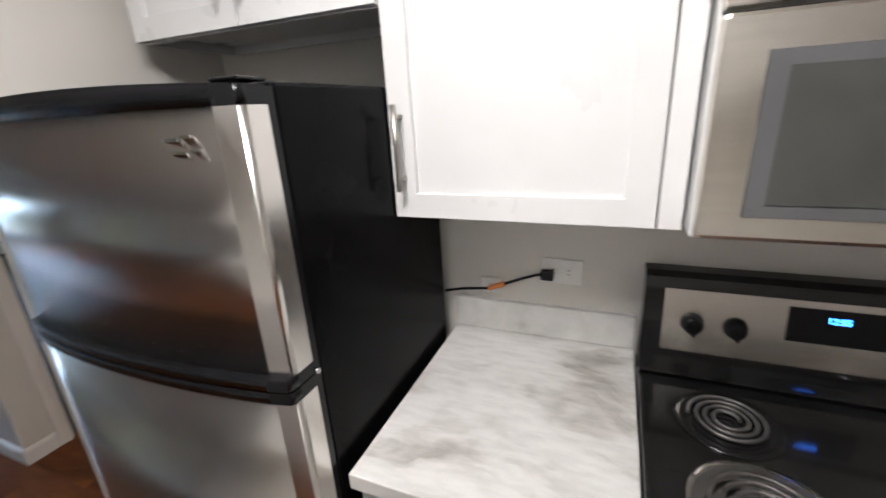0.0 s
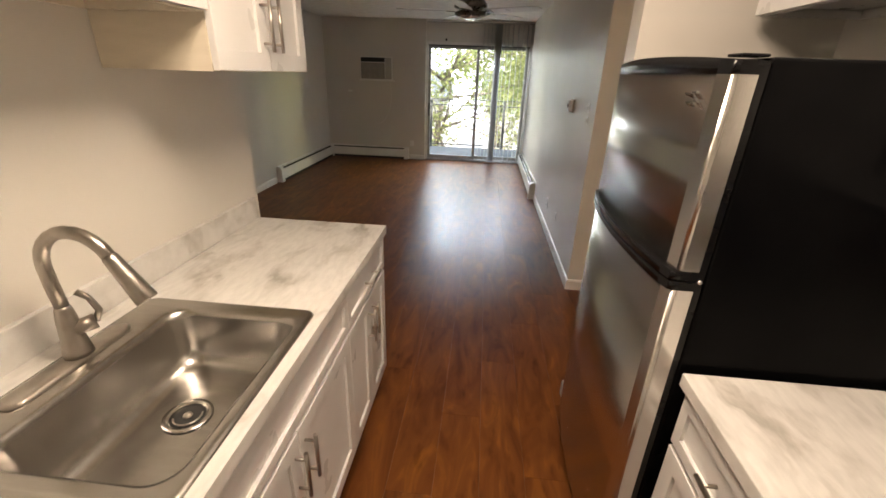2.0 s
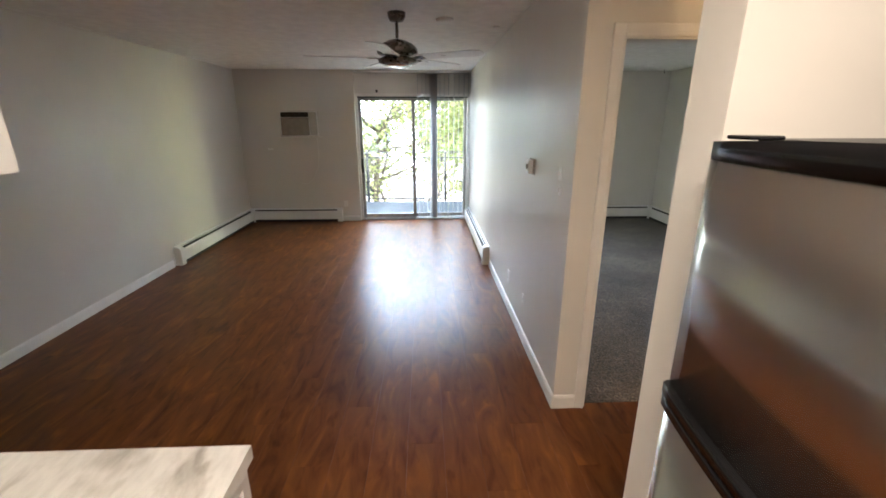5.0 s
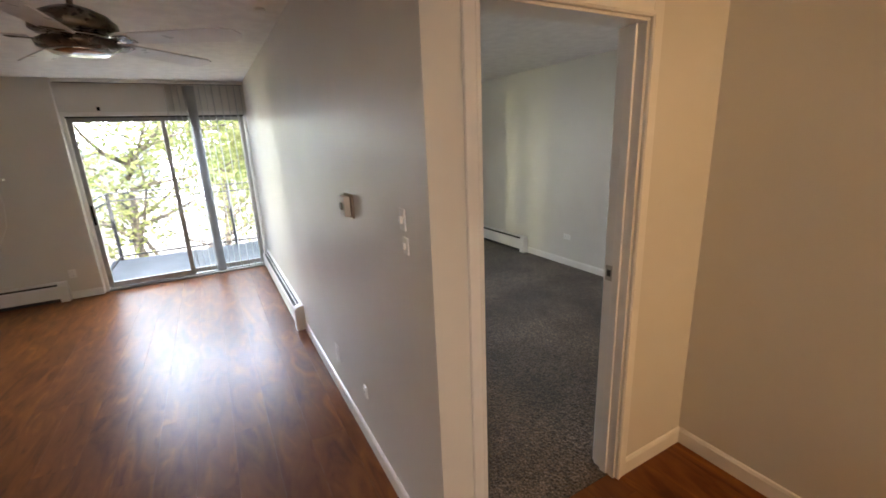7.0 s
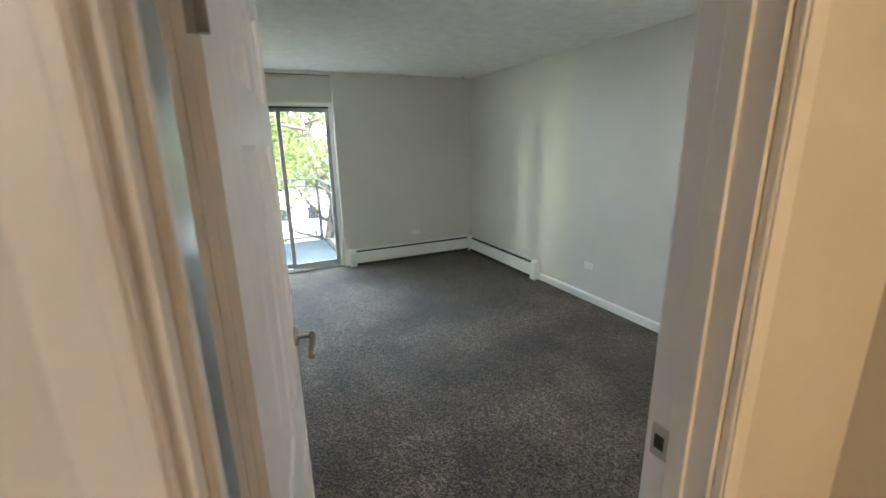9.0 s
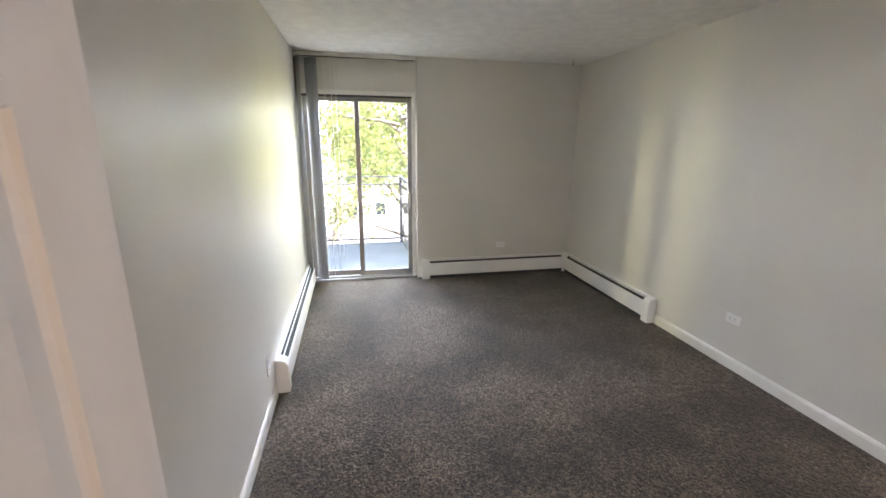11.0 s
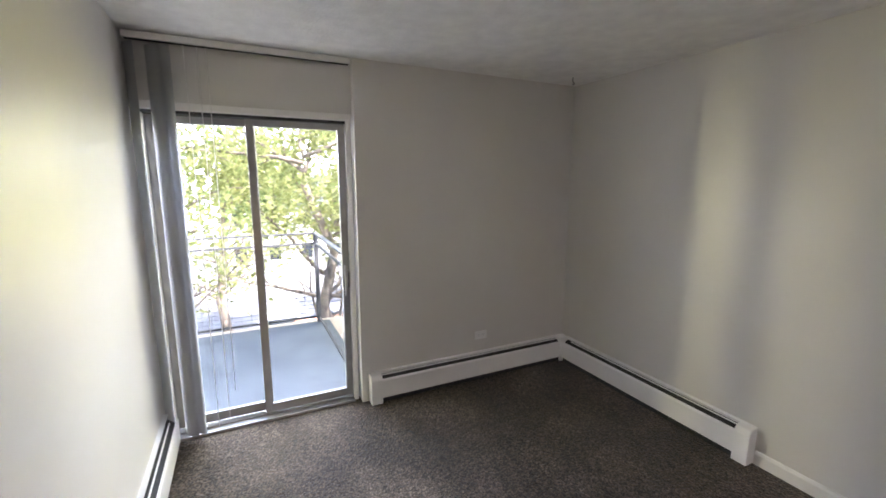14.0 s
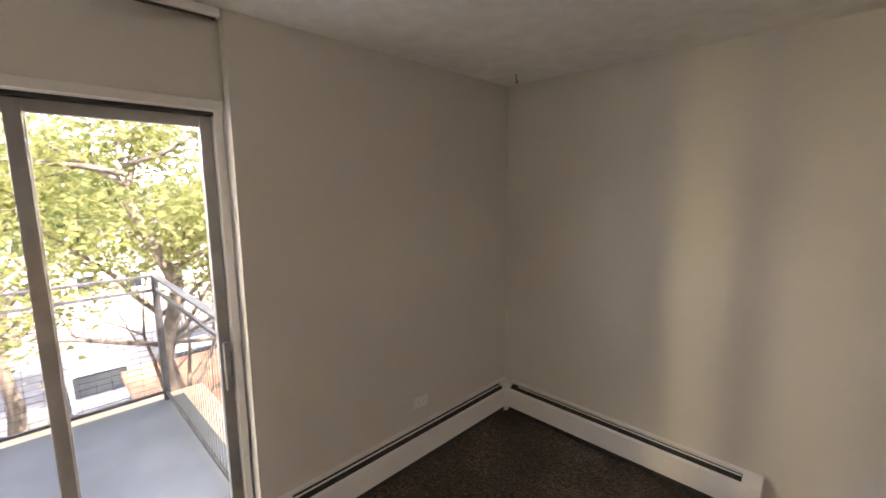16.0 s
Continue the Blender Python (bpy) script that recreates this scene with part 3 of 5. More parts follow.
for side, s in ((-DT, -1), (0.0, 1)):
    knob = part("door_handle", lathe(bmesh.new(), (DW - 0.057, side, 1.02), [(0.032, 0), (0.032, s * 0.006), (0.026, s * 0.011), (0.011, s * 0.013), (0.011, s * 0.05)], 24, "y"), NICKEL, door, "brushed nickel lever handle", local=True)
    bm = bmesh.new()
    tube(bm, [(DW - 0.057, side + s * 0.05, 1.02), (DW - 0.070, side + s * 0.056, 1.018), (DW - 0.12, side + s * 0.054, 1.01), (DW - 0.17, side + s * 0.048, 1.0)], [0.011, 0.0105, 0.0115, 0.010], 10)
    part("lever", bm, NICKEL, door, local=True)
part("latch_plate", B(DW, DW + 0.0015, -DT + 0.006, -0.006, 0.955, 1.012), NICKEL, door, "latch plate in the door edge", local=True)
for z in (0.2, 1.755):
    bm = bmesh.new()
    tube(bm, [(-0.004, -DT - 0.004, z - 0.045), (-0.004, -DT - 0.004, z + 0.045)], 0.006, 10)
    box(bm, -0.002, 0.0, -DT, -DT + 0.012, z - 0.045, z + 0.045)
    part("hinge", bm, NICKEL, door, "worn metal hinge", local=True)


# ---- wall plates and small fittings ----
def outlet(place, face, width, height, label, name="wall_outlet", slots=2, switch=False):
    """A cover plate. face: outward direction 'x+','y-' and so on."""
    t = thing(name, place, label, "light switch" if switch else "wall outlet")
    x, y, z = place
    ax, s = face[0], 1 if face[1] == "+" else -1
    def slab(u0, u1, z0, z1, d0, d1, bev=0.0):
        if ax == "x":
            return B(min(x + s * d0, x + s * d1), max(x + s * d0, x + s * d1), y + u0, y + u1, z + z0, z + z1, bev)
        return B(x + u0, x + u1, min(y + s * d0, y + s * d1), max(y + s * d0, y + s * d1), z + z0, z + z1, bev)
    part("plate", slab(-width / 2, width / 2, -height / 2, height / 2, 0, 0.006, 0.002), PLATE, t)
    long_x = width > height
    for k in range(slots):
        o = (k - (slots - 1) / 2) * 0.042
        u, w = (o, 0) if long_x else (0, o)
        if switch:
            part("toggle", slab(u - 0.006, u + 0.006, w - 0.012, w + 0.012, 0.006, 0.016, 0.002), PLATE, t)
        else:
            sock = part("socket", slab(u - 0.016, u + 0.016, w - 0.014, w + 0.014, 0.006, 0.0085, 0.002), PLATE, t)
            for q in (-0.006, 0.006):
                part("slot", slab(u + (0 if long_x else q) - (0.004 if long_x else 0.001), u + (0 if long_x else q) + (0.004 if long_x else 0.001),
                                  w + (q if long_x else 0) - (0.001 if long_x else 0.004), w + (q if long_x else 0) + (0.001 if long_x else 0.004), 0.0085, 0.0092), DARK, sock)
    return t


outlet((-3.85, YL, 0.30), "y-", 0.07, 0.115, "white duplex outlet low on the living room wall")
outlet((-3.27, YL, 0.335), "y-", 0.045, 0.07, "small white jack plate low on the living room wall", slots=1)
outlet((-2.60, YL, 1.385), "y-", 0.045, 0.075, "white light switch on the living room wall", "light_switch", 1, True)
outlet((-2.585, YL, 1.295), "y-", 0.04, 0.06, "small white plate below the light switch", "light_switch", 1, True)
outlet((XW, 3.205, 0.368), "x+", 0.115, 0.07, "white duplex outlet above the bedroom heater")
outlet((-5.04, YB1, 0.37), "y-", 0.115, 0.07, "white duplex outlet on the plain bedroom wall")
outlet((-5.13, YB0, 0.30), "y+", 0.07, 0.115, "white outlet above the bedroom side heater")
outlet((0.11, 1.265, 1.125), "y-", 0.118, 0.075, "white outlet plate above the kitchen counter")
outlet((-0.10, 1.265, 1.06), "y-", 0.06, 0.05, "small white plate behind the power cord", slots=1)
outlet((0.05, -1.0, 1.135), "y+", 0.12, 0.12, "white double switch plate beside the sink", "light_switch", 2, True)
outlet((XW, -1.30, 0.30), "x+", 0.07, 0.1, "white outlet beside the living room heater")
thermo = thing("thermostat", (-3.22, YL, 1.36), "small white thermostat on a grey-brown back plate", "thermostat")
part("back_plate", B(-3.285, -3.16, YL - 0.008, YL, 1.305, 1.415, 0.002), surface("thermostat_back", (0.38, 0.33, 0.27), (0.46, 0.40, 0.33), 0.5), thermo)
part("body", B(-3.275, -3.185, YL - 0.038, YL - 0.0082, 1.312, 1.405, 0.006), PLATE, thermo, "white thermostat body")
part("dial", lathe(bmesh.new(), (-3.23, YL - 0.0382, 1.36), [(0.018, 0), (0.018, -0.006), (0.014, -0.008)], 20, "y"), GRILLE, thermo)

# ceiling hook in the bedroom
hook = thing("ceiling_hook", (-7.22, 3.85, H), "small black hook in the bedroom ceiling", "hook")
part("shank", tube(bmesh.new(), [(-7.22, 3.85, H), (-7.22, 3.85, H - 0.03), (-7.215, 3.862, H - 0.045), (-7.21, 3.85, H - 0.058), (-7.215, 3.84, H - 0.05)], 0.003, 8), BLACK, hook)

# ---- air conditioner ----
ac = thing("air_conditioner", (XW, -1.95, 1.42), "beige through-wall air conditioner with dark top vent", "air conditioner")
bm = bmesh.new()
box(bm, XW, XW + 0.035, -2.255, -1.66, 1.425, 1.815, 0.006)
part("sleeve", bm, HEATER, ac, "beige wall sleeve frame")
part("front_panel", B(XW + 0.0352, XW + 0.06, -2.24, -1.80, 1.44, 1.715, 0.008), GRILLE, ac)
part("vent", B(XW + 0.0352, XW + 0.045, -2.24, -1.80, 1.725, 1.80, 0.003), DARK, ac, "dark air outlet")
for k in range(4):
    part("louvre", B(XW + 0.0455, XW + 0.055, -2.235, -1.805, 1.732 + 0.018 * k, 1.736 + 0.018 * k), DARK, ac)
part("control_cover", B(XW + 0.0352, XW + 0.055, -1.79, -1.675, 1.44, 1.80, 0.006), surface("ac_bezel", (0.40, 0.38, 0.34), (0.46, 0.44, 0.40), 0.5), ac, "paler control cover")
part("ledge", B(XW + 0.001, XW + 0.075, -2.275, -1.62, 1.405, 1.424, 0.004), TRIM, ac, "white sill under the air conditioner")

lead = thing("wall_cable", (XW, -1.8, 0.65), "thin pale cable hanging down the wall under the air conditioner", "cable")
part("cable", tube(bmesh.new(), [(XW + 0.004, -1.70, 1.405), (XW + 0.004, -1.69, 1.15), (XW + 0.004, -1.72, 0.92), (XW + 0.004, -1.82, 0.72), (XW + 0.004, -1.93, 0.64), (XW + 0.004, -2.02, 0.66)], 0.003, 6), PLATE, lead)
outlet((XW, -2.47, 1.22), "x+", 0.09, 0.035, "small pale plate on the window wall beside the air conditioner", "wall_plate", 1)

bracket = thing("wall_hook", (REC, -0.697, 2.125), "small black hook above the living room sliding door", "hook")
part("plate", B(REC, REC + 0.006, -0.712, -0.682, 2.105, 2.145, 0.002), BLACK, bracket)
part("prong", tube(bmesh.new(), [(REC + 0.006, -0.697, 2.13), (REC + 0.03, -0.697, 2.122), (REC + 0.036, -0.697, 2.135)], 0.005, 8), BLACK, bracket)

# ---- ceiling fan ----
FX, FY = -3.80, -0.125
fan = thing("ceiling_fan", (FX, FY, H), "bronze ceiling fan with five pale blades", "ceiling fan")
part("canopy", lathe(bmesh.new(), (FX, FY, H), [(0.068, 0), (0.066, -0.03), (0.05, -0.06), (0.018, -0.066)], 32), BRONZE, fan)
part("down_rod", tube(bmesh.new(), [(FX, FY, H - 0.06), (FX, FY, H - 0.20)], 0.012, 12), BRONZE, fan)
part("motor", lathe(bmesh.new(), (FX, FY, H - 0.19), [(0.02, 0.012), (0.07, -0.003), (0.125, -0.03), (0.152, -0.058), (0.158, -0.09), (0.145, -0.10), (0.09, -0.102)], 40), BRONZE, fan)
part("hub", lathe(bmesh.new(), (FX, FY, H - 0.293), [(0.10, 0.0), (0.10, -0.018), (0.085, -0.02)], 32), CHROME, fan)
part("lower_bowl", lathe(bmesh.new(), (FX, FY, H - 0.315), [(0.13, 0), (0.152, -0.012), (0.145, -0.034), (0.118, -0.045)], 40), BRONZE, fan)
part("cover_plate", lathe(bmesh.new(), (FX, FY, H - 0.36), [(0.118, 0), (0.10, -0.012), (0.05, -0.02), (0.01, -0.022)], 40), CHROME, fan, "shiny domed cover under the motor")
for k in range(5):
    a = radians(63 + 72 * k)
    bm = bmesh.new()
    outline = [(0.16, -0.045), (0.2, -0.058), (0.45, -0.066), (0.64, -0.07), (0.685, -0.05), (0.70, 0.0), (0.685, 0.05), (0.64, 0.07), (0.45, 0.066), (0.2, 0.058), (0.16, 0.045)]
    top = [bm.verts.new((u, v, 0.003)) for u, v in outline]
    bot = [bm.verts.new((u, v, -0.003)) for u, v in outline]
    n = len(outline)
    bm.faces.new(top)
    bm.faces.new(bot[::-1])
    for i in range(n):
        bm.faces.new((top[i], top[(i + 1) % n], bot[(i + 1) % n], bot[i]))
    turn = Matrix.Translation((FX, FY, H - 0.315)) @ Matrix.Rotation(a, 4, "Z") @ Matrix.Rotation(radians(-8), 4, "X")
    bmesh.ops.transform(bm, matrix=turn, verts=bm.verts[:])
    blade = part("blade", bm, BLADE, fan, "pale grey-brown fan blade")
    bm = bmesh.new()
    box(bm, 0.08, 0.22, -0.018, 0.018, -0.009, -0.0035, 0.002)
    box(bm, 0.17, 0.23, -0.04, 0.04, -0.008, -0.0035, 0.002)
    bmesh.ops.transform(bm, matrix=turn, verts=bm.verts[:])
    part("blade_iron", bm, BRONZE, blade, "bronze blade iron")
detector = thing("smoke_detector", (-3.99, 0.245, H), "flat white round plate on the living room ceiling", "smoke detector")
part("cover", lathe(bmesh.new(), (-3.99, 0.245, H), [(0.07, 0), (0.07, -0.012), (0.055, -0.022), (0.02, -0.024)], 28), TRIM, detector)
detector = thing("ceiling_plate", (-4.25, 0.70, H), "tiny white fitting on the ceiling near the wall", "ceiling fitting")
part("cover", lathe(bmesh.new(), (-4.25, 0.70, H), [(0.03, 0), (0.03, -0.01), (0.015, -0.016)], 20), TRIM, detector)


# ---- kitchen cabinets ----
def shaker(parent, x0, x1, yf, s, z0, z1, name="door", rail=0.055, pull=None):
    """A shaker front on the plane y = yf, standing off by s. pull: (x, z0, z1) upright or (x0, x1, z, 'h')."""
    d = 0.02
    bm = bmesh.new()
    rings = []
    for e, t in ((0.0015, 0.0), (0.0, 0.001), (0.0, d - 0.0015), (0.0015, d), (rail - 0.001, d), (rail, d - 0.001), (rail, 0.010), (rail + 0.0005, 0.0095)):
        rings.append([(x0 + e, yf + s * t, z0 + e), (x1 - e, yf + s * t, z0 + e), (x1 - e, yf + s * t, z1 - e), (x0 + e, yf + s * t, z1 - e)])
    rv = [[bm.verts.new(p) for p in ring] for ring in rings]
    for ra, rb in zip(rv, rv[1:]):
        for k in range(4):
            bm.faces.new((ra[k], ra[(k + 1) % 4], rb[(k + 1) % 4], rb[k]))
    bm.faces.new(rv[0])
    bm.faces.new(rv[-1])
    ob = part(name, bm, CABINET, parent)
    if pull:
        out = yf + s * (d + 0.032)
        face = yf + s * d
        bm = bmesh.new()
        if len(pull) == 3:
            x, a, b2 = pull
            tube(bm, [(x, out, a), (x, out, b2)], 0.006, 12)
            for z in (a + 0.025, b2 - 0.025):
                tube(bm, [(x, face, z), (x, out, z)], 0.0045, 8)
        else:
            a, b2, z, _ = pull
            tube(bm, [(a, out, z), (b2, out, z)], 0.006, 12)
            for x in (a + 0.025, b2 - 0.025):
                tube(bm, [(x, face, z), (x, out, z)], 0.0045, 8)
        part("handle", bm, NICKEL, ob, "brushed nickel bar handle")
    return ob


def base_unit(x0, x1, yb, yf, s, label, doors=2, drawer=True, pulls=True, body_top=0.877):
    c = thing("base_cabinet", ((x0 + x1) / 2, (yb + yf) / 2, 0), label, "kitchen cabinet", "kitchen base cabinets")
    bm = bmesh.new()
    y_lo, y_hi = min(yb, yf), max(yb, yf)
    box(bm, x0, x1, y_lo, y_hi, 0.10, body_top)
    if body_top < 0.8:
        box(bm, x0, x1, yf - 0.018, yf, body_top, 0.877)
    toe = (y_lo, yf - 0.07) if s > 0 else (yf + 0.07, y_hi)
    box(bm, x0 + 0.002, x1 - 0.002, toe[0], toe[1], 0.0, 0.0995)
    part("body", bm, CABINET, c)
    g = 0.002
    top = 0.69 if drawer else 0.862
    if drawer:
        shaker(c, x0 + g, x1 - g, yf, s, 0.705, 0.862, "drawer_front", 0.035, ((x0 + x1) / 2 - 0.08, (x0 + x1) / 2 + 0.08, 0.785, "h") if pulls else None)
    w = (x1 - x0) / doors
    for k in range(doors):
        a, b2 = x0 + k * w + g, x0 + (k + 1) * w - g
        px = (b2 - 0.03 if k == 0 else a + 0.03) if doors == 2 else b2 - 0.03
        shaker(c, a, b2, yf, s, 0.115, top, "door", 0.055, (px, top - 0.20, top - 0.04))
    return c


base_unit(-1.125, -0.565, -1.0, -0.385, 1, "white shaker base cabinet with drawer at the counter end")
base_unit(-0.565, 0.345, -1.0, -0.385, 1, "white shaker sink base cabinet with false drawer front", pulls=False, body_top=0.70)
base_unit(0.345, 0.90, -1.0, -0.385, 1, "white shaker base cabinet beside the sink unit")
base_unit(0.90, 1.60, -1.0, -0.385, 1, "white shaker base cabinet near the kitchen end")
base_unit(-0.20, 0.315, 1.265, 0.65, -1, "white shaker base cabinet between refrigerator and range", doors=1)
base_unit(1.10, 1.65, 1.265, 0.65, -1, "white shaker base cabinet past the range")

# worktops
def worktop(x0, x1, y0, y1, wall_y, s, label, hole=None):
    t = thing("worktop", ((x0 + x1) / 2, (y0 + y1) / 2, 0.877), label, "countertop")
    bm = bmesh.new()
    if hole:
        hx0, hx1, hy0, hy1 = hole
        outer, inner = [(x0, y0), (x1, y0), (x1, y1), (x0, y1)], [(hx0, hy0), (hx1, hy0), (hx1, hy1), (hx0, hy1)]
        rv = [[bm.verts.new((x, y, z)) for x, y in ring] for ring, z in ((outer, 0.915), (outer, 0.877), (inner, 0.877), (inner, 0.915), (outer, 0.915))]
        for ra, rb in zip(rv, rv[1:]):
            for k in range(4):
                bm.faces.new((ra[k], ra[(k + 1) % 4], rb[(k + 1) % 4], rb[k]))
        bmesh.ops.remove_doubles(bm, verts=bm.verts[:], dist=0.00001)
    else:
        box(bm, x0, x1, y0, y1, 0.877, 0.915, 0.003)
    part("top", bm, COUNTER, t, "pale marble-look laminate top")
    bm = bmesh.new()
    box(bm, x0, x1, min(wall_y, wall_y + s * 0.02), max(wall_y, wall_y + s * 0.02), 0.9155, 1.015, 0.003)
    part("backsplash", bm, COUNTER, t, "low marble-look splashback")
    return t


worktop(-1.135, 1.62, -0.999, -0.352, -0.999, 1, "pale grey marble-look laminate worktop with the sink", (-0.335, 0.265, -0.89, -0.40))
worktop(-0.212, 0.318, 0.615, 1.264, 1.264, -1, "pale grey marble-look laminate worktop beside the range")
worktop(1.09, 1.66, 0.615, 1.264, 1.264, -1, "pale grey marble-look laminate worktop past the range")

# ---- sink and tap ----
SX0, SX1, SY0, SY1 = -0.35, 0.285, -0.915, -0.385
BX0, BX1, BY0, BY1 = -0.305, 0.235, -0.80, -0.425
sink = thing("sink", ((SX0 + SX1) / 2, (SY0 + SY1) / 2, 0.915), "stainless steel single-bowl drop-in kitchen sink", "sink")


def rounded(x0, x1, y0, y1, r_, z, n=6):
    out = []
    for cx, cy, a0 in ((x1 - r_, y1 - r_, 0), (x0 + r_, y1 - r_, 90), (x0 + r_, y0 + r_, 180), (x1 - r_, y0 + r_, 270)):
        for k in range(n + 1):
            a = radians(a0 + 90 * k / n)
            out.append((cx + r_ * math.cos(a), cy + r_ * math.sin(a), z))
    return out


def loft(bm, rings, close_last=True):
    rv = [[bm.verts.new(p) for p in ring] for ring in rings]
    for ra, rb in zip(rv, rv[1:]):
        n = len(ra)
        for k in range(n):
            f = bm.faces.new((ra[k], ra[(k + 1) % n], rb[(k + 1) % n], rb[k]))
            f.smooth = True
    if close_last:
        bm.faces.new(rv[-1]).smooth = True
    return bm


bm = loft(bmesh.new(), [rounded(SX0, SX1, SY0, SY1, 0.03, 0.9155), rounded(SX0 + 0.003, SX1 - 0.003, SY0 + 0.003, SY1 - 0.003, 0.03, 0.921),
                        rounded(SX0 + 0.012, SX1 - 0.012, SY0 + 0.012, SY1 - 0.012, 0.03, 0.922), rounded(SX0 + 0.02, SX1 - 0.02, SY0 + 0.02, SY1 - 0.02, 0.03, 0.918),
                        rounded(BX0 - 0.012, BX1 + 0.012, BY0 - 0.012, BY1 + 0.012, 0.06, 0.918), rounded(BX0, BX1, BY0, BY1, 0.06, 0.910),
                        rounded(BX0 + 0.004, BX1 - 0.004, BY0 + 0.004, BY1 - 0.004, 0.06, 0.895), rounded(BX0 + 0.012, BX1 - 0.012, BY0 + 0.014, BY1 - 0.012, 0.058, 0.80),
                        rounded(BX0 + 0.017, BX1 - 0.017, BY0 + 0.020, BY1 - 0.017, 0.056, 0.778), rounded(BX0 + 0.027, BX1 - 0.027, BY0 + 0.031, BY1 - 0.027, 0.052, 0.760),
                        rounded(BX0 + 0.043, BX1 - 0.043, BY0 + 0.047, BY1 - 0.043, 0.045, 0.750), rounded(BX0 + 0.065, BX1 - 0.065, BY0 + 0.07, BY1 - 0.065, 0.04, 0.747),
                        rounded(-0.13, 0.0, -0.68, -0.55, 0.06, 0.742)])
part("bowl", bm, SINKSTEEL, sink)
drain = part("drain", lathe(bmesh.new(), (-0.075, -0.64, 0.7435), [(0.060, 0.0), (0.059, 0.003), (0.046, 0.0035), (0.0435, 0.0006)], 36), SINKSTEEL, sink, "steel drain flange")
# Closed dark disc with the drain hole's shade put into its colour.
part("drain_hole_shade", lathe(bmesh.new(), (-0.075, -0.64, 0.7435), [(0.0430, 0.0008), (0.030, 0.0012), (0.001, 0.0012)], 32), DARK, drain, "dark disc for the shade in the open drain")
bm = lathe(bmesh.new(), (-0.075, -0.64, 0.7435), [(0.012, 0.0014), (0.011, 0.005), (0.004, 0.009), (0.001, 0.0095)], 16)
tube(bm, [(-0.075 + 0.034 * math.cos(a), -0.64 + 0.034 * math.sin(a), 0.7455) for a in (radians(20 * k - 60) for k in range(10))], 0.0022, 6)
part("strainer", bm, NICKEL, drain, "metal strainer basket")
bm = loft(bmesh.new(), [rounded(-0.20, 0.12, -0.90, -0.84, 0.028, 0.9185), rounded(-0.20, 0.12, -0.90, -0.84, 0.028, 0.925), rounded(-0.192, 0.112, -0.892, -0.848, 0.02, 0.929)])
part("deck_plate", bm, NICKEL, sink, "brushed nickel deck plate")

TX, TY = -0.06, -0.87
tap = thing("kitchen_faucet", (TX, TY, 0.929), "brushed nickel gooseneck pull-down kitchen faucet", "faucet")
part("base", lathe(bmesh.new(), (TX, TY, 0.9295), [(0.031, 0), (0.03, 0.012), (0.025, 0.045), (0.021, 0.10), (0.017, 0.125), (0.0135, 0.135)], 28), NICKEL, tap)
arc = [(TX, TY, 1.06), (TX, TY - 0.006, 1.12)]
for k in range(12):
    a = radians(180 - 155 * k / 11)
    arc.append((TX, -0.79 + 0.088 * math.cos(a), 1.163 + 0.088 * math.sin(a)))
part("spout", tube(bmesh.new(), arc, 0.0145, 16), NICKEL, tap)
p, q = Vector(arc[-1]), (Vector(arc[-1]) - Vector(arc[-2])).normalized()
part("spray_head", tube(bmesh.new(), [p - q * 0.005, p + q * 0.004, p + q * 0.02, p + q * 0.06, p + q * 0.115, p + q * 0.12], [0.0135, 0.0165, 0.0175, 0.020, 0.0245, 0.022], 20), NICKEL, tap)
bm = bmesh.new()
tube(bm, [(TX, TY + 0.01, 1.0), (TX - 0.035, TY + 0.035, 1.005)], [0.017, 0.02], 16)
tube(bm, [(TX - 0.035, TY + 0.035, 1.005), (TX - 0.045, TY + 0.042, 1.03), (TX - 0.04, TY + 0.03, 1.065), (TX - 0.03, TY + 0.012, 1.085)], [0.009, 0.008, 0.007, 0.008], 10)
part("lever", bm, NICKEL, tap)


# ---- wall cabinets ----
def wall_unit(x0, x1, wall_y, yf, s, z0, z1, doors, label, pull_z=None, mat_side=CABSIDE, pull_side=None):
    c = thing("wall_cabinet", ((x0 + x1) / 2, (wall_y + yf) / 2, z0), label, "kitchen cabinet", "kitchen wall cabinets")
    y_lo, y_hi = min(wall_y, yf), max(wall_y, yf)
    bm = bmesh.new()
    rings = [[(x0 + e, y_lo + e, z), (x1 - e, y_lo + e, z), (x1 - e, y_hi - e, z), (x0 + e, y_hi - e, z)] for e, z in ((0, z1), (0, z0), (0.016, z0), (0.016, z0 + 0.025))]
    rv = [[bm.verts.new(p) for p in ring] for ring in rings]
    for ra, rb in zip(rv, rv[1:]):
        for k in range(4):
            bm.faces.new((ra[k], ra[(k + 1) % 4], rb[(k + 1) % 4], rb[k]))
    bm.faces.new(rv[0])
    bm.faces.new(rv[-1])
    part("body", bm, mat_side, c, "cream carcase")
    w = (x1 - x0) / doors
    for k in range(doors):
        a, b2 = x0 + k * w + 0.002, x0 + (k + 1) * w - 0.002
        pz = pull_z or (z0 + 0.06, z0 + 0.22)
        px = (b2 - 0.03 if k % 2 == 0 else a + 0.03) if pull_side is None else (a + 0.03 if pull_side < 0 else b2 - 0.03)
        shaker(c, a, b2, yf, s, z0 + 0.003, z1 - 0.002, "door", 0.055, (px, pz[0], pz[1]))
    return c


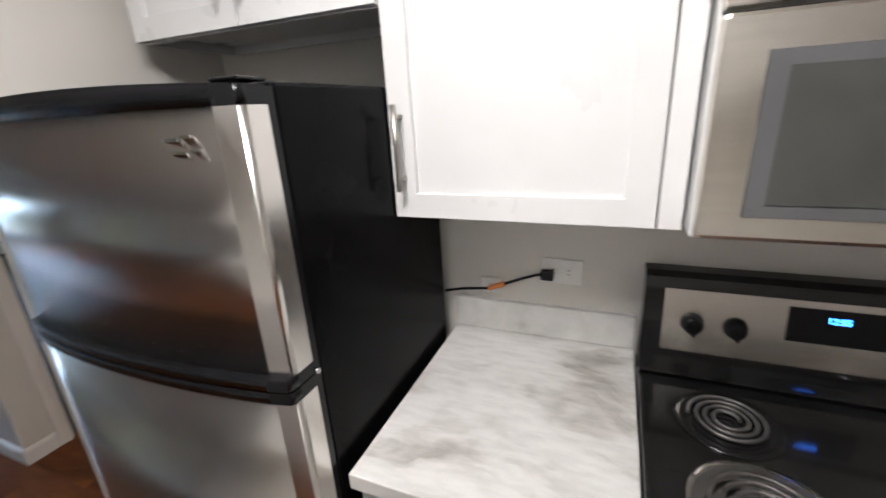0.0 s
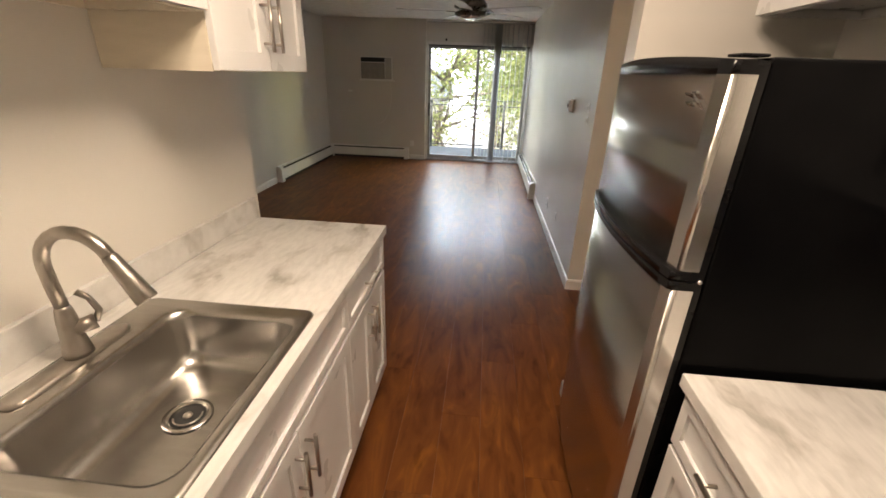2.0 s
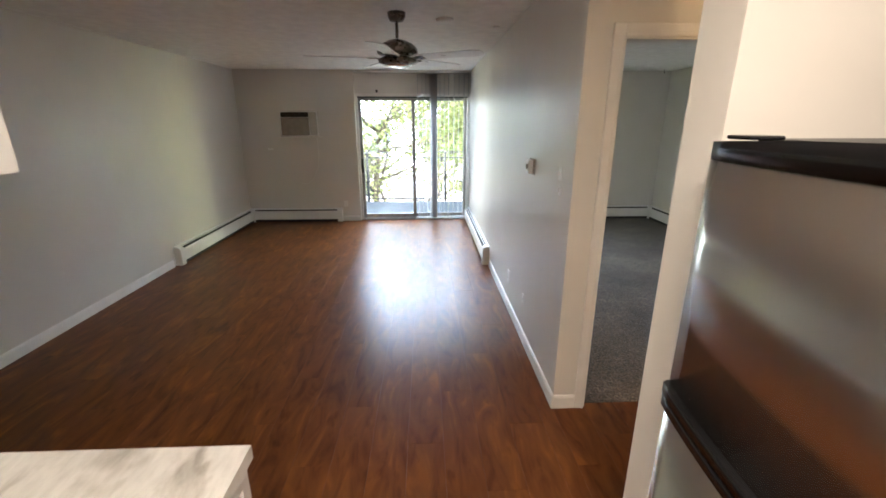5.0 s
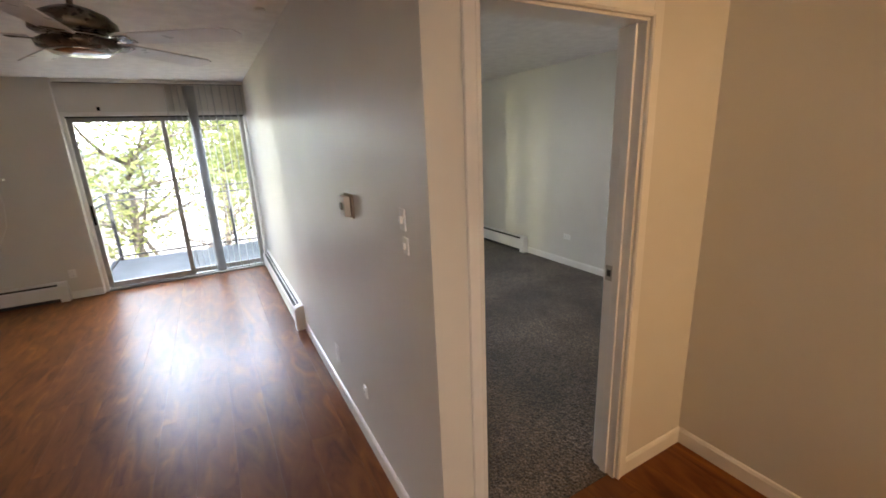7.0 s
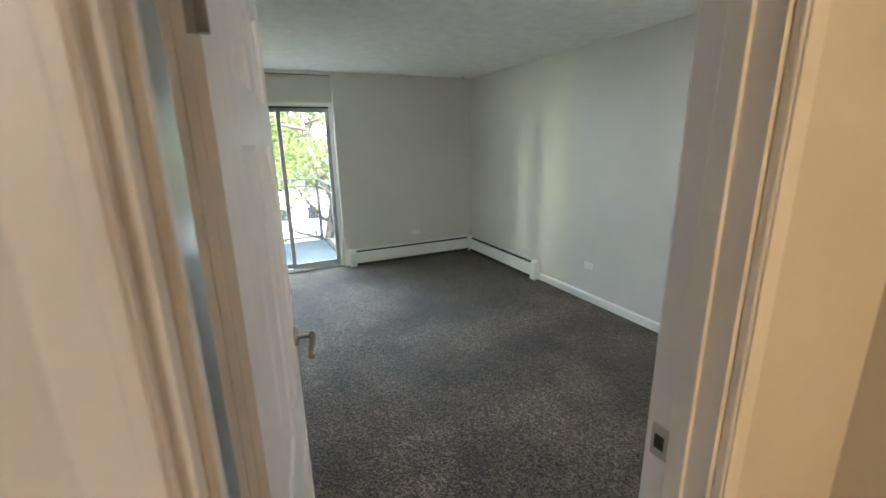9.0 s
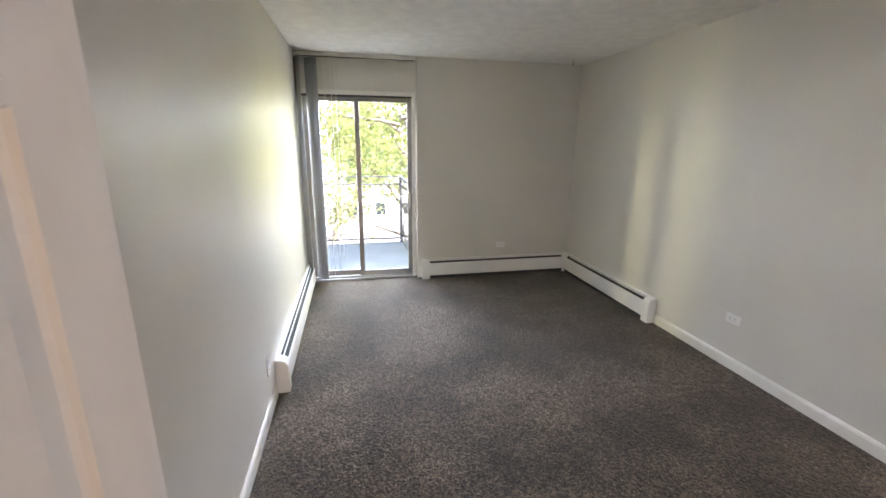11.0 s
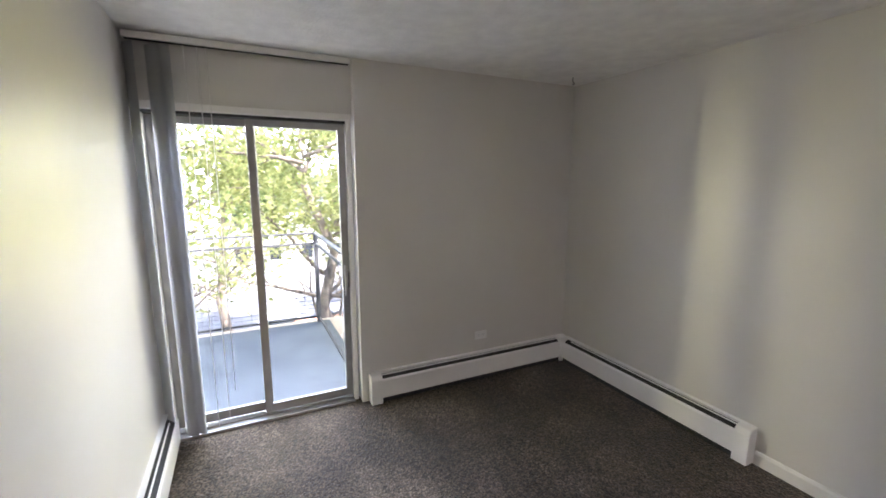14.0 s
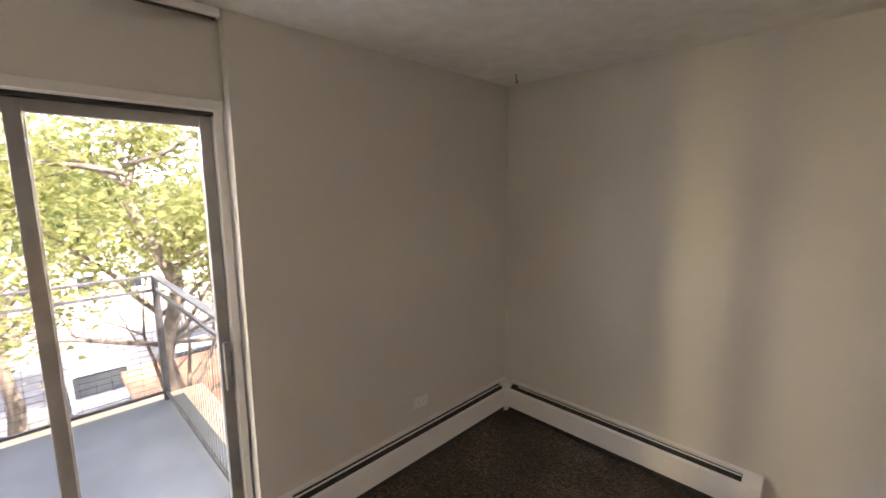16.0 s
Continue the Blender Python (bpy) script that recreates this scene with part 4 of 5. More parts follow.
wall_unit(-1.085, -0.485, -1.0, -0.672, 1, 1.572, 2.34, 2, "white shaker wall cabinet at the counter end")
wall_unit(-0.48, 0.50, -1.0, -0.672, 1, 1.715, 2.34, 2, "short white shaker wall cabinet over the sink")
wall_unit(0.505, 1.2, -1.0, -0.672, 1, 1.572, 2.34, 2, "white shaker wall cabinet past the sink")
wall_unit(-0.23, 0.31, 1.265, 0.955, -1, 1.352, 2.13, 1, "white shaker wall cabinet beside the microwave", (1.42, 1.60), CABINET, -1)
fill = thing("cabinet_filler", (0.332, 1.1, 1.352), "narrow white filler strip beside the microwave", "cabinet filler")
part("face", B(0.312, 0.352, 0.945, 0.963, 1.352, 2.13, 0.002), CABINET, fill)
part("return", B(0.334, 0.352, 0.9635, 1.264, 1.352, 2.13, 0.002), CABINET, fill)
wall_unit(-0.965, -0.235, 1.265, 0.955, -1, 1.79, 2.13, 2, "short white wall cabinet above the refrigerator", None, CABINET)
wall_unit(0.36, 1.12, 1.265, 0.955, -1, 1.735, 2.13, 2, "short white wall cabinet above the microwave", None, CABINET)

# ---- refrigerator ----
RX0, RX1 = -0.972, -0.228
fridge = thing("refrigerator", ((RX0 + RX1) / 2, 0.88, 0), "stainless top-freezer refrigerator with black sides", "refrigerator")
bm = B(RX0 + 0.004, RX1 - 0.004, 0.612, 1.20, 0.03, 1.637, 0.006)
part("body", bm, FRIDGESIDE, fridge, "black textured cabinet")
part("kick_grille", B(RX0 + 0.02, RX1 - 0.02, 0.60, 0.609, 0.02, 0.09), BLACK, fridge)


def bowed(z0, z1, grow=0.0, back=0.592, lift=0.0):
    """The bowed front of a refrigerator door, seen from above, between two heights."""
    bm = bmesh.new()
    n = 18
    front = []
    for k in range(n + 1):
        u = k / n
        x = RX0 + (RX1 - RX0) * u
        y = 0.541 - 0.030 * (1 - (2 * u - 1) ** 2) - grow
        front.append((x, y))
    front[0], front[-1] = (RX0 + 0.005, 0.5425 - grow), (RX1 - 0.005, 0.5425 - grow)
    front = [(RX0, 0.555), (RX0 + 0.001, 0.547 - grow * 0.6)] + front + [(RX1 - 0.001, 0.547 - grow * 0.6), (RX1, 0.555)]
    outline = front + [(RX1, back), (RX0, back)]
    crown = [lift * (1 - (2 * (x - RX0) / (RX1 - RX0) - 1) ** 2) for x, y in outline]
    bot = [bm.verts.new((x, y, z0)) for x, y in outline]
    top = [bm.verts.new((x, y, z1 + c)) for (x, y), c in zip(outline, crown)]
    m = len(outline)
    for k in range(m):
        f = bm.faces.new((bot[k], bot[(k + 1) % m], top[(k + 1) % m], top[k]))
        f.smooth = k < m - 3 and k != 19
    bm.faces.new(bot[::-1])
    bm.faces.new(top)
    return bm


part("freezer_door", bowed(1.185, 1.605), FRIDGESTEEL, fridge, "brushed stainless freezer door")
part("fresh_food_door", bowed(0.10, 1.135), FRIDGESTEEL, fridge, "brushed stainless lower door")
part("freezer_top_trim", bowed(1.6055, 1.632, 0.0005, lift=0.012), BLACK, fridge, "black top trim of the freezer door")
part("freezer_handle", bowed(1.162, 1.1845, 0.012), BLACK, fridge, "black curved grip under the freezer door")
part("lower_door_handle", bowed(1.1355, 1.158, 0.010), BLACK, fridge, "black curved grip on the lower door")
part("gasket", B(RX0 + 0.003, RX1 - 0.003, 0.5925, 0.6095, 0.10, 1.63), BLACK, fridge, "black door gasket")
bm = bmesh.new()
box(bm, RX1 - 0.065, RX1 - 0.012, 0.556, 0.611, 1.6365, 1.643, 0.003)
part("hinge_cover", bm, BLACK, fridge, "black top hinge cover")
bm = bmesh.new()
box(bm, RX0 + 0.012, RX0 + 0.065, 0.556, 0.611, 1.6365, 1.643, 0.003)
part("hinge_cover", bm, BLACK, fridge, "black top hinge cover")
part("rivet", lathe(bmesh.new(), (RX1, 0.60, 1.16), [(0.006, -0.002), (0.006, 0.002), (0.003, 0.004)], 12, "x"), CHROME, fridge)
bm = bmesh.new()
for k, (dx, dz, w) in enumerate(((0, 0, 0.03), (0.035, 0.004, 0.02), (0.012, -0.018, 0.026), (0.05, -0.014, 0.012))):
    box(bm, -0.365 + dx, -0.365 + dx + w, 0.523, 0.531, 1.562 + dz, 1.566 + dz)
part("badge", bm, CHROME, fridge, "small raised metal badge")

# power cord from the refrigerator to the outlet
cord = thing("power_cord", (0.0, 1.24, 1.05), "black power cord with an orange tag plugged into the outlet", "power cord")
pts = [(-0.24, 1.225, 1.04), (-0.18, 1.23, 1.052), (-0.10, 1.235, 1.06), (-0.05, 1.235, 1.08), (0.0, 1.24, 1.10), (0.04, 1.245, 1.113), (0.062, 1.248, 1.117)]
part("cable", tube(bmesh.new(), pts, 0.0045, 8), BLACK, cord)
part("plug", B(0.055, 0.092, 1.232, 1.2565, 1.102, 1.132, 0.005), BLACK, cord)
part("tag", tube(bmesh.new(), [(-0.10, 1.235, 1.06), (-0.05, 1.235, 1.08)], 0.0085, 8), ORANGE, cord, "orange warning tag round the cord")

# ---- range ----
GX0, GX1 = 0.325, 1.083
rng = thing("electric_range", ((GX0 + GX1) / 2, 0.93, 0), "black and stainless electric coil range", "stove")
part("body", B(GX0, GX1, 0.66, 1.255, 0.03, 0.90, 0.004), ENAMEL, rng)
part("oven_door", B(GX0 + 0.01, GX1 - 0.01, 0.615, 0.6595, 0.22, 0.80, 0.008), STEEL, rng)
part("oven_handle", tube(bmesh.new(), [(GX0 + 0.05, 0.575, 0.76), (GX1 - 0.05, 0.575, 0.76)], 0.011, 12), STEEL, rng)
bm = bmesh.new()
box(bm, GX0 - 0.003, GX1 + 0.003, 0.63, 1.16, 0.901, 0.928, 0.008)
part("cooktop", bm, ENAMEL, rng, "glossy black cooktop with raised rim")
bm = bmesh.new()
extrude_profile(bm, [(1.255, 0.92), (1.12, 0.92), (1.105, 0.945), (1.165, 0.965), (1.19, 1.165), (1.21, 1.175), (1.255, 1.175)], "x", GX0, GX1)
part("backguard", bm, ENAMEL, rng, "black control backguard")
slope = (1.186 - 1.167) / (1.135 - 0.98)
bm = bmesh.new()
extrude_profile(bm, [(1.1635, 0.98), (1.1665, 0.98), (1.1885, 1.138), (1.1835, 1.138)], "x", GX0 + 0.045, GX1 - 0.045)
part("control_panel", bm, STEEL, rng, "stainless control panel")
for x in (0.435, 0.525, 0.885, 0.975):
    k = part("control_knob", lathe(bmesh.new(), (x, 1.174, 1.055), [(0.026, 0), (0.025, -0.008), (0.02, -0.024), (0.017, -0.026)], 24, "y"), BLACK, rng, "black control knob")
    part("knob_grip", B(x - 0.004, x + 0.004, 1.138, 1.1455, 1.034, 1.070, 0.001), BLACK, k)
bm = bmesh.new()
extrude_profile(bm, [(1.168, 1.042), (1.178, 1.042), (1.1865, 1.122), (1.1785, 1.122)], "x", 0.622, 0.80)
disp = part("display", bm, BLACK, rng, "black clock display")
part("legend", B(0.675, 0.745, 1.1722, 1.1735, 1.058, 1.062), GRILLE, disp, "faint printed legend under the clock")
txt = bpy.data.curves.new("digits", "FONT")
txt.body, txt.size, txt.align_x, txt.align_y = "12:55", 0.019, "CENTER", "CENTER"
tob = new("tmp_digits", txt)
tob.matrix_world = Matrix.Translation((0.712, 1.1738, 1.098)) @ Matrix.Rotation(radians(83), 4, "X")
bpy.context.view_layer.update()
me = bpy.data.meshes.new_from_object(tob.evaluated_get(bpy.context.evaluated_depsgraph_get()))
me.transform(base_of(rng).inverted() @ tob.matrix_world)
me.materials.clear()
me.materials.append(DIGITS)
bpy.data.objects.remove(tob)
dg = new("clock_digits", me)
dg.parent = disp
tagged(dg, "glowing blue clock digits 12:55")
for cx, cy, rr_ in ((0.49, 0.98, 0.078), (0.505, 0.755, 0.098), (0.905, 0.98, 0.098), (0.905, 0.755, 0.078)):
    pan = part("drip_pan", lathe(bmesh.new(), (cx, cy, 0.928), [(rr_ + 0.022, 0.0), (rr_ + 0.02, 0.004), (rr_ + 0.008, 0.003), (rr_ - 0.01, 0.0005)], 36), CHROME if rr_ > 0.09 else ENAMEL, rng, "drip pan")
    pts = []
    turns = 4 if rr_ > 0.09 else 3.5
    for i in range(int(turns * 28) + 1):
        a = 2 * math.pi * i / 28
        rad = 0.02 + (rr_ - 0.024) * i / (turns * 28)
        pts.append((cx + rad * math.cos(a), cy + rad * math.sin(a), 0.939))
    part("coil", tube(bmesh.new(), pts, 0.0045, 6), BURNER, pan, "dark spiral heating coil")

# ---- microwave ----
mw = thing("microwave", (0.74, 1.07, 1.35), "stainless over-the-range microwave with dark window", "microwave")
part("body", B(0.358, 1.118, 0.905, 1.264, 1.352, 1.725, 0.004), CABINET, mw)
part("door", B(0.360, 0.93, 0.868, 0.9045, 1.36, 1.693, 0.008), STEEL, mw, "stainless microwave door")
mw_window = part("window", B(0.420, 0.86, 0.864, 0.8675, 1.400, 1.640, 0.0015), surface("dark_window", (0.085, 0.085, 0.09), (0.11, 0.11, 0.115), 0.2, 5), mw, "grey window surround")
part("pane", B(0.447, 0.835, 0.862, 0.8638, 1.421, 1.618, 0.0006), surface("tinted_pane", (0.05, 0.052, 0.048), (0.07, 0.072, 0.066), 0.1, 5), mw_window, "dark tinted pane")
part("control_panel", B(0.932, 1.116, 0.870, 0.9045, 1.36, 1.693, 0.006), BLACK, mw)
part("top_vent", B(0.36, 1.116, 0.872, 0.9045, 1.699, 1.732, 0.003), STEEL, mw, "stainless vent strip over the door")

# ceiling lights of the kitchen and hall, and an invented one in the bedroom
for x, y, r_ in ((0.0, 0.05, 0.19), (0.75, 1.62, 0.13), (-2.95, 3.55, 0.15)):
    lamp = thing("ceiling_light", (x, y, H), "unseen flush ceiling light with a metal rim", "ceiling light")
    part("rim", lathe(bmesh.new(), (x, y, H), [(r_ + 0.06, 0), (r_ + 0.055, -0.03), (r_ + 0.045, -0.035), (r_ + 0.04, -0.005)], 32), NICKEL, lamp)

# ---- balcony ----
XB, YBA, YBB, ZB = -9.74, -1.21, 2.25, -0.10
balcony = structure("balcony_floor", B(XB - 0.02, XW - 0.2, YBA - 0.12, YBB + 0.13, ZB - 0.04, ZB), CONCRETE, "blue-grey painted balcony floor")
structure("balcony_edge", B(XB - 0.22, XW - 0.2, YBA - 0.32, YBB + 0.33, ZB - 0.22, ZB - 0.0405), SLAB, "bare concrete balcony slab edge")
# Unseen roof and side walls, added to keep sun off rooms and balcony.
structure("roof", B(XW - 0.35, EAST + 6, -14, 14, H + 0.101, H + 0.75), RENDERED, "unseen flat roof slab over the building")
structure("facade", B(XW - 0.2, XW - 0.1, -14, YS - 0.101, -0.319, H + 0.10), RENDERED, "unseen outer wall beside the living room")
structure("facade", B(XW - 0.2, XW - 0.1, YB1 + 0.121, 14, -0.319, H + 0.10), RENDERED, "unseen outer wall beside the bedroom")
rail = thing("balcony_railing", ((XB + XW) / 2, 0.5, ZB), "grey painted steel balcony railing with wire mesh", "railing")
for x, y in ((XB, YBA), (XB, YBB), (XB, 0.52), (XW - 0.24, YBA), (XW - 0.24, YBB)):
    part("post", B(x - 0.024, x + 0.024, y - 0.024, y + 0.024, ZB, 1.0, 0.002), RAIL, rail)
bm = B(XB - 0.025, XB + 0.025, YBA - 0.02, YBB + 0.02, 1.0, 1.018, 0.002)
part("top_rail", bm, RAIL, rail)
for y in (YBA, YBB):
    part("top_rail", B(XB + 0.026, XW - 0.24, y - 0.025, y + 0.025, 1.0, 1.018, 0.002), RAIL, rail)
for z in (0.885, ZB + 0.07):
    part("cross_rail", B(XB - 0.01, XB + 0.01, YBA + 0.019, YBB - 0.019, z - 0.012, z + 0.012), RAIL, rail)
    for y in (YBA, YBB):
        part("cross_rail", B(XB + 0.019, XW - 0.26, y - 0.01, y + 0.01, z - 0.012, z + 0.012), RAIL, rail)
bm = bmesh.new()
z = ZB + 0.13
while z < 0.87:
    box(bm, XB - 0.0015, XB + 0.0015, YBA + 0.02, YBB - 0.02, z - 0.0015, z + 0.0015)
    z += 0.05
y = YBA + 0.1
while y < YBB:
    box(bm, XB + 0.0018, XB + 0.004, y - 0.0012, y + 0.0012, ZB + 0.08, 0.875)
    y += 0.1
tagged(part("wire_mesh", bm, RAIL, rail, "thin grey wire infill"), kind="stuff")
bm = bmesh.new()
for ys in (YBB, YBA):
    x = XB + 0.05
    while x < XW - 0.26:
        box(bm, x - 0.0015, x + 0.0015, ys - 0.0015, ys + 0.0015, ZB + 0.08, 0.875)
        x += 0.055
tagged(part("wire_bars", bm, RAIL, rail, "thin upright bars of the side railing"), kind="stuff")

# bits of lint on the carpet
for x, y, w, turn in ((-6.95, 2.37, 0.045, 30), (-4.98, 3.30, 0.02, 10), (-4.95, 3.42, 0.025, 70), (-5.35, 3.36, 0.018, 40), (-6.9, 2.05, 0.015, 0), (-6.24, 2.29, 0.018, 80), (-4.98, 2.61, 0.022, 20), (-4.27, 3.5, 0.02, 50), (-5.8, 3.84, 0.02, 0)):
    bit = thing("lint", (x, y, 0.004), "small dark bit of lint lying on the carpet", "debris", "bits on the carpet", turn)
    bm = bmesh.new()
    tube(bm, [(-w / 2, 0, 0.003), (0, w * 0.15, 0.006), (w / 2, -w * 0.1, 0.003)], [0.002, 0.005, 0.002], 6)
    part("fluff", bm, DARK, bit, local=True)

# ---- outdoors ----
GZ = -6.2
# Glowing wall added in place of bright distance, to light the rooms too.
GLOW, nodes, links, bsdf = material("backdrop_glow")
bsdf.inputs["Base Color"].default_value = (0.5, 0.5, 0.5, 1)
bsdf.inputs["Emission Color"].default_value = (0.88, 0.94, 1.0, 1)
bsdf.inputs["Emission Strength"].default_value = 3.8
structure("backdrop", B(-76, -75, -130, 130, GZ, 34), GLOW, "glowing backdrop wall beyond the houses")
structure("ground", B(-900, 900, -900, 900, GZ - 1, GZ), PAVING, "pale ground below the balcony with tree shade in its colour")
structure("pavement", B(-16.5, -13.0, -60, 60, GZ, GZ + 0.06), PAVING, "pale concrete walk below the balcony")
structure("road", B(-34, -19, -60, 60, GZ, GZ + 0.03), ASPHALT, "sunlit parking lot beyond the trees")
structure("facade", B(XW - 0.2, XW - 0.1, -14, 14, GZ, -0.32), RENDERED, "outer wall of the building below the balcony")


def leafy_tree(place, height, crown, leaves, seed, mat, label, size=0.11):
    """A tree: a tapered trunk, limbs and a crown of many small folded leaves."""
    rnd = random.Random(seed)
    t = thing("tree", place, label, "tree", "trees outside the balcony")
    x0, y0, z0 = place
    bm = bmesh.new()
    tips = []
    trunk = [Vector((x0 + rnd.uniform(-0.12, 0.12) * k, y0 + rnd.uniform(-0.12, 0.12) * k, z0 + height * 0.62 * k / 5)) for k in range(6)]
    tube(bm, trunk, [0.24, 0.2, 0.17, 0.14, 0.11, 0.08], 10)
    for k in range(22):
        base = trunk[2 + k % 4] + Vector((0, 0, rnd.uniform(0, 0.9)))
        a, rise = rnd.uniform(0, 2 * math.pi), rnd.uniform(0.15, 0.9)
        length = crown * rnd.uniform(0.7, 1.05)
        pts = [base]
        d = Vector((math.cos(a), math.sin(a), rise)).normalized()
        for s_ in range(5):
            d = (d + Vector((rnd.uniform(-0.28, 0.28), rnd.uniform(-0.28, 0.28), rnd.uniform(-0.15, 0.25)))).normalized()
            pts.append(pts[-1] + d * length / 5)
        tube(bm, pts, [0.055, 0.045, 0.035, 0.025, 0.016, 0.008], 6)
        tips += pts[2:]
        for s_ in range(5):
            b0 = pts[1 + s_ % 5]
            dd = (d + Vector((rnd.uniform(-1, 1), rnd.uniform(-1, 1), rnd.uniform(-0.5, 0.6)))).normalized()
            sub = [b0, b0 + dd * 0.4 * length / 3, b0 + dd * length / 3 + Vector((0, 0, rnd.uniform(-0.2, 0.1)))]
            tube(bm, sub, [0.018, 0.012, 0.005], 5)
            tips += sub[1:]
    part("trunk", bm, BARK, t)
    tips = [p_ for p_ in tips if p_.z > z0 + height * 0.5]
    verts, faces = [], []
    for k in range(leaves):
        c = rnd.choice(tips)
        p_ = Vector((rnd.gauss(c.x, 0.34), rnd.gauss(c.y, 0.34), rnd.gauss(c.z, 0.28)))
        s_ = size * rnd.uniform(0.6, 1.3)
        rot = Euler((rnd.uniform(-1.1, 1.1), rnd.uniform(-1.1, 1.1), rnd.uniform(0, 6.28))).to_matrix()
        i = len(verts)
        for u, v, w in ((0, -0.5, 0), (0.33, -0.1, 0.08), (0.22, 0.3, 0.08), (0, 0.62, -0.04), (-0.22, 0.3, 0.08), (-0.33, -0.1, 0.08)):
            verts.append(p_ + rot @ Vector((u * s_, v * s_, w * s_)))
        faces += [(i, i + 1, i + 2, i + 3), (i, i + 3, i + 4, i + 5)]
    me = bpy.data.meshes.new("crown")
    me.from_pydata(verts, [], faces)
    me.materials.append(mat)
    c = new("crown", me)
    c.parent = t
    me.transform(base_of(t).inverted())
    tagged(c, "sunlit leafy crown", kind="stuff")
    return t


leafy_tree((-13.6, -1.3, GZ), 11.0, 3.0, 5600, 3, LEAF2, "tall yellow-green tree close to the balcony")
leafy_tree((-14.6, 3.2, GZ), 12.5, 3.3, 17000, 5, LEAF2, "tall tree with yellowing leaves close to the balcony")
leafy_tree((-15.5, 8.2, GZ), 12.0, 3.2, 13000, 8, LEAF, "leafy green tree beside the yellowing one")
leafy_tree((-16.8, -6.5, GZ), 11.0, 3.2, 8000, 11, LEAF2, "yellow-green tree beyond the balcony corner")
leafy_tree((-23.0, 0.6, GZ), 12.0, 3.6, 9000, 14, LEAF, "leafy tree at the edge of the parking lot", 0.16)
leafy_tree((-23.0, 9.5, GZ), 12.0, 3.8, 8000, 17, LEAF, "leafy tree beyond the parking lot", 0.16)
leafy_tree((-25.0, -9.0, GZ), 13.0, 4.0, 12000, 19, LEAF2, "yellow-green tree beyond the parking lot", 0.16)


def far_house(x, y, w, d, h, label):
    hs = thing("house", (x, y, GZ), label, "house", "houses across the lot")
    part("wall", B(x - d / 2, x + d / 2, y - w / 2, y + w / 2, GZ, GZ + h), RENDERED, hs)
    bm = bmesh.new()
    extrude_profile(bm, [(x - d / 2 - 0.4, GZ + h), (x + d / 2 + 0.4, GZ + h), (x, GZ + h + d * 0.28)], "y", y - w / 2 - 0.4, y + w / 2 + 0.4)
    part("roof", bm, ROOFING, hs)
    n = int(w / 2.4)
    for fl in range(int(h / 2.8)):
        for k in range(n):
            yy = y - w / 2 + (k + 0.5) * w / n
            zz = GZ + 1.0 + fl * 2.8
            win = part("window", B(x + d / 2, x + d / 2 + 0.05, yy - 0.55, yy + 0.55, zz, zz + 1.3), TRIM, hs, "white framed window")
            part("pane", B(x + d / 2 + 0.05, x + d / 2 + 0.06, yy - 0.46, yy + 0.46, zz + 0.09, zz + 1.21), CARGLASS, win)


far_house(-44, -12, 16, 9, 5.6, "pale two-storey house with dark roof beyond the lot")
far_house(-46, 9, 18, 9, 5.6, "pale two-storey house behind the trees")
far_house(-42, 31, 16, 9, 5.6, "pale two-storey house far along the lot")


